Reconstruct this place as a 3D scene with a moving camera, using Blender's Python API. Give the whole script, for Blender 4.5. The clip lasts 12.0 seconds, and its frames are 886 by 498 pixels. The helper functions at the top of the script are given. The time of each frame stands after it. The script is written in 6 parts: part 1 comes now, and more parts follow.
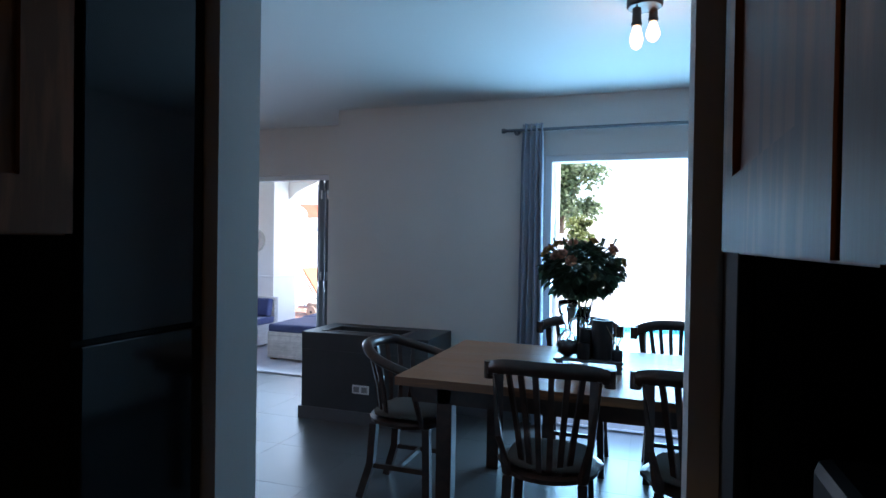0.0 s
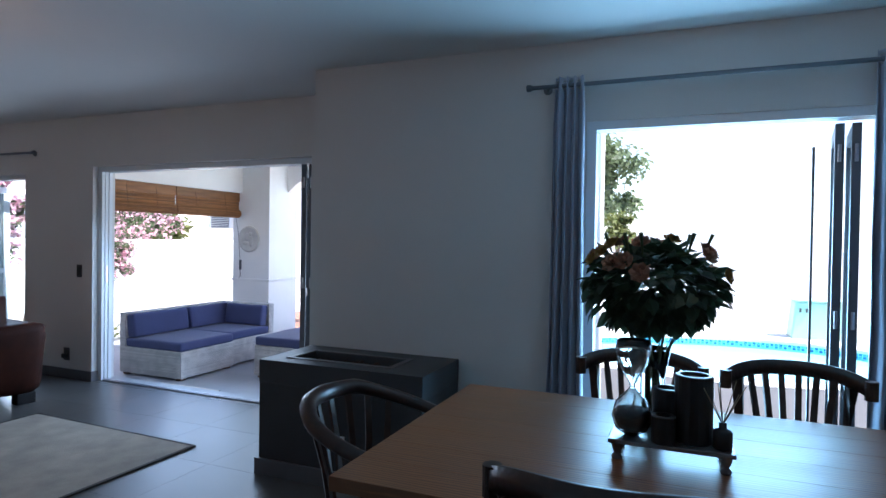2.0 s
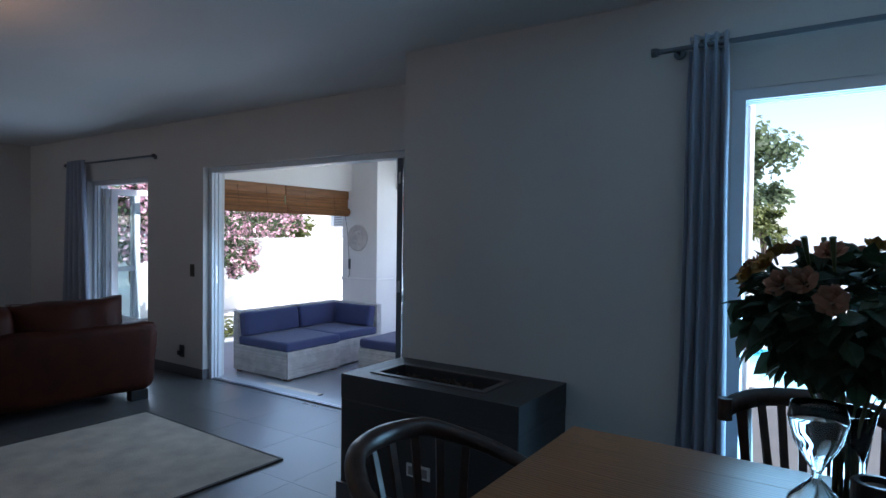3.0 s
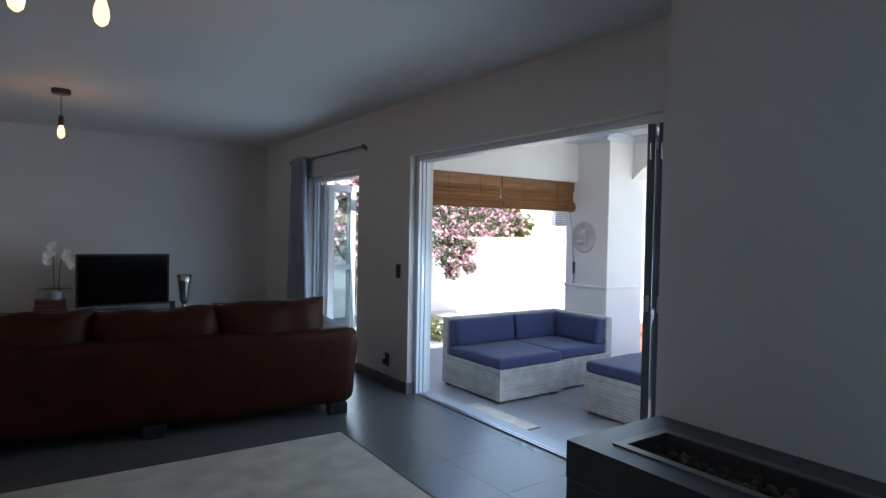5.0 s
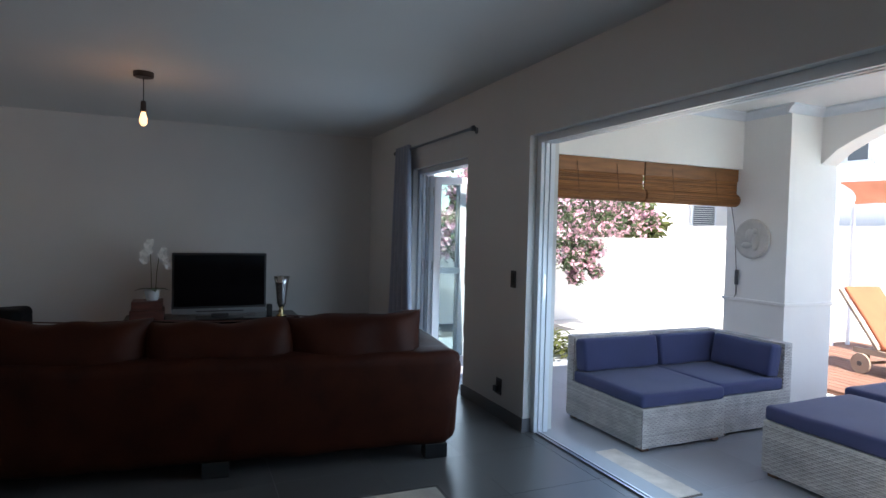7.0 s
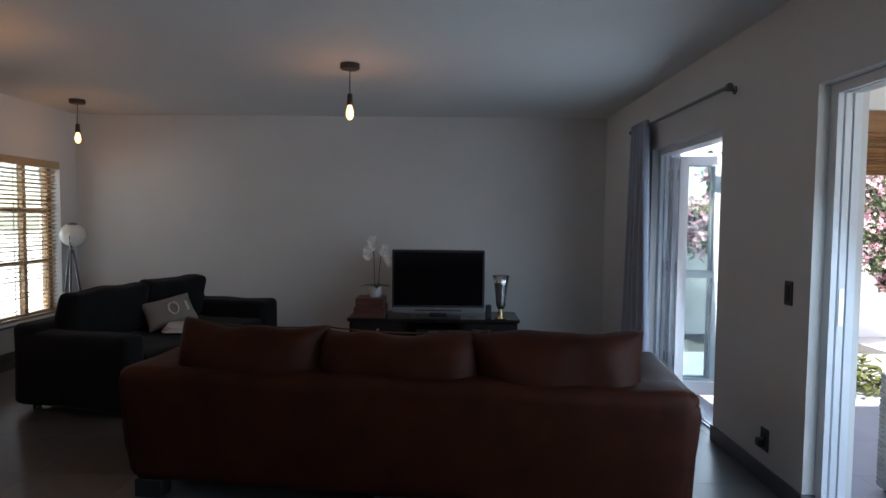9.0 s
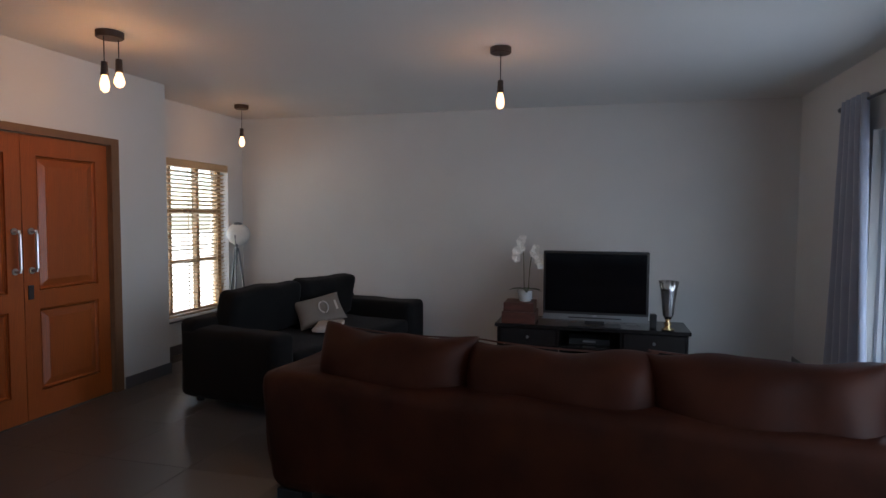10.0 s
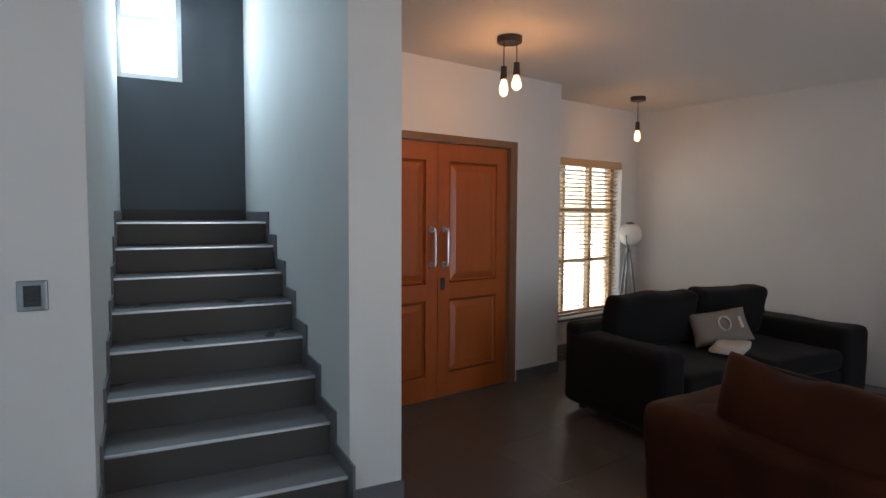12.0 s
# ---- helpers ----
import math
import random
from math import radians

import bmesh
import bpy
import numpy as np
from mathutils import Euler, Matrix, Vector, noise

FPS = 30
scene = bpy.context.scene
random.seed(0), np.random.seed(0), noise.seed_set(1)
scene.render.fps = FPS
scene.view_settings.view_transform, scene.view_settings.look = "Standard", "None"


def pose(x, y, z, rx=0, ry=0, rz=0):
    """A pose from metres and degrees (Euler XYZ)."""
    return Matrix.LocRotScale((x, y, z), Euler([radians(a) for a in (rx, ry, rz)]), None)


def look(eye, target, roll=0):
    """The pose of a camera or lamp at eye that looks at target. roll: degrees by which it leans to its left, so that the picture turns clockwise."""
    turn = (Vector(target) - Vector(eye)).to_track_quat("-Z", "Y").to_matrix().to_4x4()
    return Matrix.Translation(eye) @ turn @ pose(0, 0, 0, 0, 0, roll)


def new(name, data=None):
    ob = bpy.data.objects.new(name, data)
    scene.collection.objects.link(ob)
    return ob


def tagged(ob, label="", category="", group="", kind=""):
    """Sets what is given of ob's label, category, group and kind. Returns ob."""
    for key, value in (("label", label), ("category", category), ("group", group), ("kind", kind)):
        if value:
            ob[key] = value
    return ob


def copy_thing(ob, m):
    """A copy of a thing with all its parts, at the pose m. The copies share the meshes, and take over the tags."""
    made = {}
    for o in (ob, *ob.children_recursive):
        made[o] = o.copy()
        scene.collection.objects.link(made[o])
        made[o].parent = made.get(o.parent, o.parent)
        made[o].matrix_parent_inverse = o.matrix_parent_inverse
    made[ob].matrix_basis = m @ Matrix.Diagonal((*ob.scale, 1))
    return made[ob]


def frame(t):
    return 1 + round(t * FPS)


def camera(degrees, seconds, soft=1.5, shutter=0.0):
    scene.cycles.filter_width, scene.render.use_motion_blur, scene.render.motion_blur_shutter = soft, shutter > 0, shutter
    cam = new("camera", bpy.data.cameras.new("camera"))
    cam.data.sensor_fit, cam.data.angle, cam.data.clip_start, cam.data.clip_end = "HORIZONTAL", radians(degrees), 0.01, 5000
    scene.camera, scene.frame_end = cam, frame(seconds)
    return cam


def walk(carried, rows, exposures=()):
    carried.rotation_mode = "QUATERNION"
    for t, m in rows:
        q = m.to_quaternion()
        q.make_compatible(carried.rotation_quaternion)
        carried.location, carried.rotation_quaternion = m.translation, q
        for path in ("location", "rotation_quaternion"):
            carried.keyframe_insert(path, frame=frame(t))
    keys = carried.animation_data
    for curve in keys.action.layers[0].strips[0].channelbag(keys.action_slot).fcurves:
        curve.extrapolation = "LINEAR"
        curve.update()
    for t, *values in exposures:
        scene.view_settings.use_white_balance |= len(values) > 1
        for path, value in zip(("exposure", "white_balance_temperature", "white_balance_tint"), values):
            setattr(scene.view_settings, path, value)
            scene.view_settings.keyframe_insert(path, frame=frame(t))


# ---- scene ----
cam = camera(73.7, 12.0)
PATH = [
    (0, (0.385, 0.160, 1.474), (-0.269, 2.049, 1.451), 0.9),
    (0.2, (0.354, 0.291, 1.504), (-0.313, 2.176, 1.471), 1.0),
    (0.5, (0.298, 0.471, 1.474), (-0.366, 2.357, 1.452), 1.0),
    (1, (0.252, 0.805, 1.487), (-0.418, 2.689, 1.461), 0.9),
    (1.5, (0.201, 1.105, 1.476), (-0.487, 2.983, 1.452), 1.0),
    (2, (0.127, 1.429, 1.475), (-0.627, 3.281, 1.447), 0.9),
    (2.5, (0.074, 1.694, 1.498), (-0.82, 3.482, 1.457), 0.7),
    (3, (0.015, 1.968, 1.504), (-1.101, 3.627, 1.458), 0.7),
    (3.5, (-0.117, 2.218, 1.475), (-1.412, 3.741, 1.428), 0.7),
    (3.7, (-0.207, 2.312, 1.49), (-1.552, 3.791, 1.438), 0.8),
    (5.3, (-0.943, 2.856, 1.473), (-2.621, 3.942, 1.419), 1.2),
    (5.5, (-1.035, 2.893, 1.478), (-2.73, 3.952, 1.423), 1.3),
    (6, (-1.26, 2.963, 1.468), (-2.985, 3.972, 1.412), 1.2),
    (6.5, (-1.478, 3.136, 1.466), (-3.255, 4.052, 1.409), 1.4),
    (8.3, (-2.166, 3.67, 1.489), (-4.132, 4.025, 1.396), 0.7),
    (8.5, (-2.229, 3.706, 1.503), (-4.211, 3.962, 1.405), 0.7),
    (9, (-2.405, 3.791, 1.486), (-4.402, 3.768, 1.384), 0.6),
    (9.5, (-2.674, 3.787, 1.45), (-4.653, 3.509, 1.357), 0.6),
    (10, (-2.815, 3.695, 1.473), (-4.747, 3.188, 1.366), 0.3),
    (10.5, (-2.977, 3.66, 1.486), (-4.812, 2.871, 1.374), 0.2),
    (11, (-3.1, 3.653, 1.489), (-4.775, 2.566, 1.379), 0.2),
    (11.5, (-3.153, 3.6, 1.498), (-4.622, 2.247, 1.382), 0.0),
    (12, (-3.219, 3.491, 1.491), (-4.452, 1.922, 1.369), 0.3),
]
walk(cam, [(t, look(eye, target, roll)) for t, eye, target, roll in PATH], exposures=[(0.0, 2.2, 5800, 14), (1.5, 2.05, 5850, 15), (2.0, 1.85, 5900, 16), (2.5, 1.6, 5900, 15), (3.0, 1.3, 5800, 13), (3.5, 1.3, 5800, 13), (5.5, 1.6, 6400, 12), (6.5, 1.5, 6400, 12), (8.5, 1.6, 6550, 13), (9.5, 1.9, 6550, 15), (10.5, 2.15, 6950, 18), (12.0, 2.3, 7350, 18)])

# ---- world, sun, exposure ----
SUN_EL, SUN_AZ = 60.0, 96.0      # elevation; bearing clockwise from +y, towards which the sun stands
world = bpy.data.worlds.new("sky_world")
scene.world = world
world.use_nodes = True
wn = world.node_tree
sky = wn.nodes.new("ShaderNodeTexSky")
sky.sky_type, sky.sun_disc = "NISHITA", False
sky.sun_elevation, sky.sun_rotation = radians(SUN_EL), radians(SUN_AZ)
wn.nodes["Background"].inputs["Strength"].default_value = 0.15
wn.links.new(sky.outputs["Color"], wn.nodes["Background"].inputs["Color"])
sd_ = bpy.data.lights.new("sun", "SUN")
sd_.energy, sd_.angle, sd_.color = 5.0, radians(0.5), (1.0, 0.95, 0.87)
sun = new("sun", sd_)
sv = Vector((math.sin(radians(SUN_AZ)) * math.cos(radians(SUN_EL)), math.cos(radians(SUN_AZ)) * math.cos(radians(SUN_EL)), math.sin(radians(SUN_EL))))
sun.matrix_world = look(sv * 40, (0, 0, 0))


def window_light(name, eye, target, w, h, power, tint=(0.55, 0.78, 1.0)):
    """An area lamp in a window's opening, standing in for the light of the sky outside."""
    li = bpy.data.lights.new(name, "AREA")
    li.shape, li.size, li.size_y, li.energy, li.color = "RECTANGLE", w, h, power, tint
    ob = new(name, li)
    ob.matrix_world = look(eye, target)
    return ob


# Lamp added at the pool door, tilted up: light off pool and paving.
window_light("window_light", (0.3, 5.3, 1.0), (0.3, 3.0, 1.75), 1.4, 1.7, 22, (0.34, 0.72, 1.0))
window_light("window_light", (-4.05, 5.95, 1.15), (-4.05, 3.6, -0.3), 2.2, 1.8, 8)
window_light("window_light", (-6.82, 5.68, 1.05), (-7.2, 3.0, 0.6), 0.75, 1.8, 5.5, (0.6, 0.8, 1.0))
window_light("window_light", (-8.5, -0.9, 1.15), (-8.5, 2.0, 1.0), 1.1, 1.6, 3, (0.92, 0.95, 1.0))
window_light("window_light", (-4.42, -2.55, 3.2), (-4.4, 0.6, 1.6), 0.6, 0.95, 12, (0.52, 0.80, 1.0))

# ---- materials ----
MATS = {}


def mat(name, color, rough=0.5, metal=0.0, var=0.08, scale=3.0, grain=60.0, bump=0.05, spec=0.5, wood=None, color2=None, coat=0.0, trans=0.0, sheen=0.0, rnd=0.0, stretch=(1, 1, 1), island=False, glow_through=0.0):
    """A paint-, stone-, cloth- or wood-like surface: mottling at two scales, relief, and a change from piece to piece."""
    if name in MATS:
        return MATS[name]
    m = bpy.data.materials.new(name)
    m.use_nodes = True
    t = m.node_tree
    N, L = t.nodes, t.links
    b = N["Principled BSDF"]
    b.inputs["Roughness"].default_value, b.inputs["Metallic"].default_value = rough, metal
    b.inputs["Specular IOR Level"].default_value = spec
    b.inputs["Coat Weight"].default_value = coat
    b.inputs["Transmission Weight"].default_value = trans
    b.inputs["Sheen Weight"].default_value = sheen
    tc = N.new("ShaderNodeTexCoord")
    mp = N.new("ShaderNodeMapping")
    mp.inputs["Scale"].default_value = stretch
    L.new(tc.outputs["Object"], mp.inputs["Vector"])
    n1, n2 = N.new("ShaderNodeTexNoise"), N.new("ShaderNodeTexNoise")
    n1.inputs["Scale"].default_value, n1.inputs["Detail"].default_value = scale, 4
    n2.inputs["Scale"].default_value, n2.inputs["Detail"].default_value = grain, 3
    for n in (n1, n2):
        L.new(mp.outputs["Vector"], n.inputs["Vector"])
    src = n1.outputs["Fac"]
    if wood:
        w = N.new("ShaderNodeTexWave")
        w.wave_type, w.bands_direction = "BANDS", wood
        w.inputs["Scale"].default_value, w.inputs["Distortion"].default_value = 5.0, 7.0
        w.inputs["Detail"].default_value, w.inputs["Detail Scale"].default_value = 4.0, 1.2
        L.new(mp.outputs["Vector"], w.inputs["Vector"])
        mx0 = N.new("ShaderNodeMath")
        mx0.operation = "MULTIPLY_ADD"
        mx0.inputs[1].default_value = 0.55
        L.new(w.outputs["Fac"], mx0.inputs[0])
        mh = N.new("ShaderNodeMath")
        mh.operation = "MULTIPLY"
        mh.inputs[1].default_value = 0.45
        L.new(n1.outputs["Fac"], mh.inputs[0])
        L.new(mh.outputs[0], mx0.inputs[2])
        src = mx0.outputs[0]
    c2 = color2 or tuple(c * (1 - 2.5 * var) for c in color)
    ramp = N.new("ShaderNodeValToRGB")
    ramp.color_ramp.elements[0].position, ramp.color_ramp.elements[1].position = 0.3, 0.7
    ramp.color_ramp.elements[0].color, ramp.color_ramp.elements[1].color = (*c2, 1), (*color, 1)
    L.new(src, ramp.inputs["Fac"])
    hs = N.new("ShaderNodeHueSaturation")
    L.new(ramp.outputs["Color"], hs.inputs["Color"])
    ma = N.new("ShaderNodeMath")
    ma.operation = "MULTIPLY_ADD"
    ma.inputs[1].default_value, ma.inputs[2].default_value = var * 1.6, 1 - var * 0.8
    L.new(n2.outputs["Fac"], ma.inputs[0])
    val = ma.outputs[0]
    if rnd:
        if island:
            oi = N.new("ShaderNodeNewGeometry")
            ro = oi.outputs["Random Per Island"]
        else:
            oi = N.new("ShaderNodeObjectInfo")
            ro = oi.outputs["Random"]
        mb = N.new("ShaderNodeMath")
        mb.operation = "MULTIPLY_ADD"
        mb.inputs[1].default_value = rnd * 2
        L.new(ro, mb.inputs[0])
        mc = N.new("ShaderNodeMath")
        mc.operation = "SUBTRACT"
        mc.inputs[1].default_value = rnd
        L.new(val, mc.inputs[0])
        L.new(mc.outputs[0], mb.inputs[2])
        val = mb.outputs[0]
    L.new(val, hs.inputs["Value"])
    L.new(hs.outputs["Color"], b.inputs["Base Color"])
    if bump:
        bp = N.new("ShaderNodeBump")
        bp.inputs["Strength"].default_value, bp.inputs["Distance"].default_value = bump, 0.01
        L.new(n2.outputs["Fac"], bp.inputs["Height"])
        L.new(bp.outputs["Normal"], b.inputs["Normal"])
    rr = N.new("ShaderNodeMath")
    rr.operation = "MULTIPLY_ADD"
    rr.inputs[1].default_value, rr.inputs[2].default_value = 0.16, rough - 0.08
    L.new(n1.outputs["Fac"], rr.inputs[0])
    if rough > 0.1:
        L.new(rr.outputs[0], b.inputs["Roughness"])
    if glow_through:
        tl_, mx_ = N.new("ShaderNodeBsdfTranslucent"), N.new("ShaderNodeMixShader")
        mx_.inputs[0].default_value = glow_through
        L.new(hs.outputs["Color"], tl_.inputs["Color"])
        L.new(b.outputs[0], mx_.inputs[1])
        L.new(tl_.outputs[0], mx_.inputs[2])
        L.new(mx_.outputs[0], N["Material Output"].inputs["Surface"])
    MATS[name] = m
    return m


def plain(name, color, rough=0.3, metal=0.0, trans=0.0, ior=1.45, emit=None, strength=0.0, alpha=1.0):
    if name in MATS:
        return MATS[name]
    m = bpy.data.materials.new(name)
    m.use_nodes = True
    b = m.node_tree.nodes["Principled BSDF"]
    b.inputs["Base Color"].default_value = (*color, 1)
    b.inputs["Roughness"].default_value, b.inputs["Metallic"].default_value = rough, metal
    b.inputs["Transmission Weight"].default_value, b.inputs["IOR"].default_value = trans, ior
    if emit:
        b.inputs["Emission Color"].default_value, b.inputs["Emission Strength"].default_value = (*emit, 1), strength
    MATS[name] = m
    return m


def pane_glass(name="pane_glass"):
    """Thin window glass: clear, with a gloss that grows towards grazing angles."""
    if name in MATS:
        return MATS[name]
    m = bpy.data.materials.new(name)
    m.use_nodes = True
    N, L = m.node_tree.nodes, m.node_tree.links
    N.remove(N["Principled BSDF"])
    tr, gl, fr, mx = N.new("ShaderNodeBsdfTransparent"), N.new("ShaderNodeBsdfGlossy"), N.new("ShaderNodeLayerWeight"), N.new("ShaderNodeMixShader")
    pw = N.new("ShaderNodeMath")
    pw.operation = "POWER"
    pw.inputs[1].default_value = 4.0
    ad = N.new("ShaderNodeMath")
    ad.operation = "MULTIPLY_ADD"
    ad.inputs[1].default_value, ad.inputs[2].default_value = 0.7, 0.035
    tr.inputs["Color"].default_value = (0.9, 0.95, 0.95, 1)
    gl.inputs["Roughness"].default_value = 0.02
    fr.inputs["Blend"].default_value = 0.5
    L.new(fr.outputs["Facing"], pw.inputs[0])
    L.new(pw.outputs[0], ad.inputs[0])
    L.new(ad.outputs[0], mx.inputs[0])
    L.new(tr.outputs[0], mx.inputs[1])
    L.new(gl.outputs[0], mx.inputs[2])
    L.new(mx.outputs[0], N["Material Output"].inputs["Surface"])
    MATS[name] = m
    return m


WALL = mat("wall_paint", (0.60, 0.60, 0.59), 0.75, var=0.025, scale=1.3, grain=180, bump=0.04)
CEIL = mat("ceiling_paint", (0.66, 0.66, 0.65), 0.7, var=0.02, scale=0.9, grain=120, bump=0.03)
ACCENT = mat("stair_dark_paint", (0.085, 0.095, 0.11), 0.7, var=0.05, scale=1.5, grain=150, bump=0.04)
TILE = mat("floor_tile", (0.086, 0.084, 0.083), 0.30, var=0.06, scale=2.2, grain=90, bump=0.02, rnd=0.06)
GROUT = mat("grout", (0.070, 0.069, 0.069), 0.8, var=0.08)
SKIRT = mat("skirting_tile", (0.115, 0.115, 0.125), 0.4, var=0.06, scale=3, bump=0.02)
FRAME = mat("white_aluminium", (0.66, 0.70, 0.74), 0.35, var=0.02, bump=0.01)
# Backlit white leaves darkened in the colour itself; dark shutter slats share it.
DARKFRAME = mat("shaded_dark_aluminium", (0.11, 0.12, 0.14), 0.4, var=0.03, bump=0.01)
EXTWALL = mat("exterior_plaster", (0.84, 0.82, 0.78), 0.85, var=0.04, scale=1.2, grain=140, bump=0.15)
PAVING = mat("pale_paving", (0.70, 0.68, 0.63), 0.8, var=0.08, scale=1.5, grain=50, bump=0.1)
PATIOT = mat("patio_tile", (0.34, 0.36, 0.385), 0.4, var=0.06, scale=2.0, grain=70, bump=0.03, rnd=0.05)
STEEL = plain("brushed_steel", (0.55, 0.56, 0.58), 0.28, 1.0)
DARKROD = plain("dark_steel", (0.16, 0.17, 0.19), 0.35, 0.9)
BLACK = mat("black_plastic", (0.012, 0.012, 0.013), 0.4, var=0.05, bump=0.01)
BRASS = plain("brass", (0.62, 0.47, 0.24), 0.25, 1.0)
GLASS = pane_glass()


# ---- mesh helpers ----
def bm_box(bm, x0, y0, z0, x1, y1, z1, m=None):
    """Adds a box to bm."""
    M = Matrix.LocRotScale(((x0 + x1) / 2, (y0 + y1) / 2, (z0 + z1) / 2), None, (abs(x1 - x0), abs(y1 - y0), abs(z1 - z0)))
    if m is not None:
        M = m @ M
    return bmesh.ops.create_cube(bm, size=1, matrix=M)["verts"]


def boxm(*dims, bevel=0.0, seg=2, m=None):
    bm = bmesh.new()
    bm_box(bm, *dims, m=m)
    if bevel:
        bmesh.ops.bevel(bm, geom=bm.edges[:], offset=bevel, segments=seg, affect="EDGES", profile=0.5)
    return bm


def boxes(*dims):
    bm = bmesh.new()
    for d in dims:
        bm_box(bm, *d)
    return bm


def tube(pts, radius, sides=8, bm=None, caps=True, radii=None):
    """A round bar along a line of points."""
    bm = bm or bmesh.new()
    pts = [Vector(p) for p in pts]
    rings = []
    for i, p in enumerate(pts):
        d = (pts[min(i + 1, len(pts) - 1)] - pts[max(i - 1, 0)]).normalized()
        u = d.cross(Vector((0, 0, 1)) if abs(d.z) < 0.9 else Vector((1, 0, 0))).normalized()
        v = d.cross(u)
        r = radii[i] if radii else radius
        rings.append([bm.verts.new(p + (u * math.cos(a) + v * math.sin(a)) * r) for a in (2 * math.pi * k / sides for k in range(sides))])
    for a, b in zip(rings, rings[1:]):
        for k in range(sides):
            bm.faces.new((a[k], a[(k + 1) % sides], b[(k + 1) % sides], b[k]))
    if caps:
        bm.faces.new(rings[0][::-1])
        bm.faces.new(rings[-1])
    bmesh.ops.recalc_face_normals(bm, faces=bm.faces[:])
    return bm


def lathe(profile, sides=24, bm=None, at=(0, 0, 0)):
    """A turned body from (radius, height) pairs."""
    bm = bm or bmesh.new()
    rings = [[bm.verts.new((at[0] + max(r, 1e-4) * math.cos(2 * math.pi * k / sides), at[1] + max(r, 1e-4) * math.sin(2 * math.pi * k / sides), at[2] + z)) for k in range(sides)] for r, z in profile]
    for a, b in zip(rings, rings[1:]):
        for k in range(sides):
            bm.faces.new((a[k], a[(k + 1) % sides], b[(k + 1) % sides], b[k]))
    for ring, flip in ((rings[0], True), (rings[-1], False)):
        bm.faces.new(ring[::-1] if flip else ring)
    bmesh.ops.recalc_face_normals(bm, faces=bm.faces[:])
    return bm


def sweep(pts, w, h, bm=None, up=Vector((0, 0, 1))):
    """A flat bar, w across and h high, along a line of points."""
    bm = bm or bmesh.new()
    pts = [Vector(p) for p in pts]
    rings = []
    for i, p in enumerate(pts):
        d = (pts[min(i + 1, len(pts) - 1)] - pts[max(i - 1, 0)]).normalized()
        u = d.cross(up).normalized()
        v = u.cross(d)
        rings.append([bm.verts.new(p + u * a * w / 2 + v * b * h / 2) for a, b in ((-1, -1), (1, -1), (1, 1), (-1, 1))])
    for a, b in zip(rings, rings[1:]):
        for k in range(4):
            bm.faces.new((a[k], a[(k + 1) % 4], b[(k + 1) % 4], b[k]))
    bm.faces.new(rings[0][::-1])
    bm.faces.new(rings[-1])
    bmesh.ops.recalc_face_normals(bm, faces=bm.faces[:])
    return bm


def cushion(x, y, z, puff=0.35, n=8, seed=0, rough=0.012, square=5.0):
    """A soft box of size x, y, z about the origin, with bulging faces and rounded seams."""
    bm = bmesh.new()
    bmesh.ops.create_cube(bm, size=2)
    bmesh.ops.subdivide_edges(bm, edges=bm.edges[:], cuts=n, use_grid_fill=True)
    off = Vector((seed * 3.1, seed * 1.7, seed))
    for v in bm.verts:
        c = v.co.copy()
        k = (abs(c.x) ** square + abs(c.y) ** square + abs(c.z) ** square) ** (1 / square)
        c = c / k
        bulge = 1 - puff * 0.5 * (max(abs(c.x), abs(c.y)) ** 4) if z < min(x, y) else 1 - puff * 0.3 * max(abs(c.x), abs(c.z)) ** 4
        if z < min(x, y):
            c.z *= bulge
        else:
            c.y *= bulge
        p = Vector((c.x * x / 2, c.y * y / 2, c.z * z / 2))
        v.co = p + Vector((1, 1, 1)) * noise.noise(p * 5 + off) * rough
    return bm


def smooth(bm):
    for f in bm.faces:
        f.smooth = True
    return bm


def ob_from(name, bm, material):
    me = bpy.data.meshes.new(name)
    bm.to_mesh(me)
    bm.free()
    for mm in (material if isinstance(material, (list, tuple)) else (material,)):
        me.materials.append(mm)
    return new(name, me)


def part(name, bm, material, parent, label=""):
    """Links bm as one mesh under a thing or under a part."""
    ob = ob_from(name, bm, material)
    ob.parent = parent
    if label:
        ob["label"] = label
    return ob


def thing(name, label, category, m=None, group=""):
    """An Empty at a thing's base, which its parts hang from."""
    ob = new(name)
    ob.empty_display_size = 0.1
    if m is not None:
        ob.matrix_world = m
    return tagged(ob, label, category, group)


def whole(name, bm, material, label, category, m=None, group=""):
    """A thing of one mesh."""
    ob = ob_from(name, bm, material)
    if m is not None:
        ob.matrix_world = m
    return tagged(ob, label, category, group)


def struct(name, bm, material, label, category="", m=None):
    ob = ob_from(name, bm, material)
    if m is not None:
        ob.matrix_world = m
    return tagged(ob, label, category or name.split("_")[0], "", "structure")


def share(name, me, parent, m):
    """A piece that shares its mesh with others alike."""
    ob = new(name, me)
    ob.parent = parent
    ob.matrix_basis = m
    return ob


# ---- the plan ----
H = 2.67                       # ceiling
YL, YD = 5.60, 4.987           # wall faces towards the patio and the pool
XT = -9.36                     # wall behind the television
YW, YE = -0.62, -0.17          # wall with the blind, wall with the entrance door
XN = -7.47                     # the step between those two
XC = -2.32                     # end of the dining wall
ZP = -0.15                     # patio floor
KY0, KY1, KL, KR = 1.12, 1.25, -0.42, 0.447   # kitchen wall and opening
T = 0.25
STAIR = pose(-4.909, 0.998, 0, 0, 0, -11.6)      # stairs stand askew
XE = 3.0                       # east end

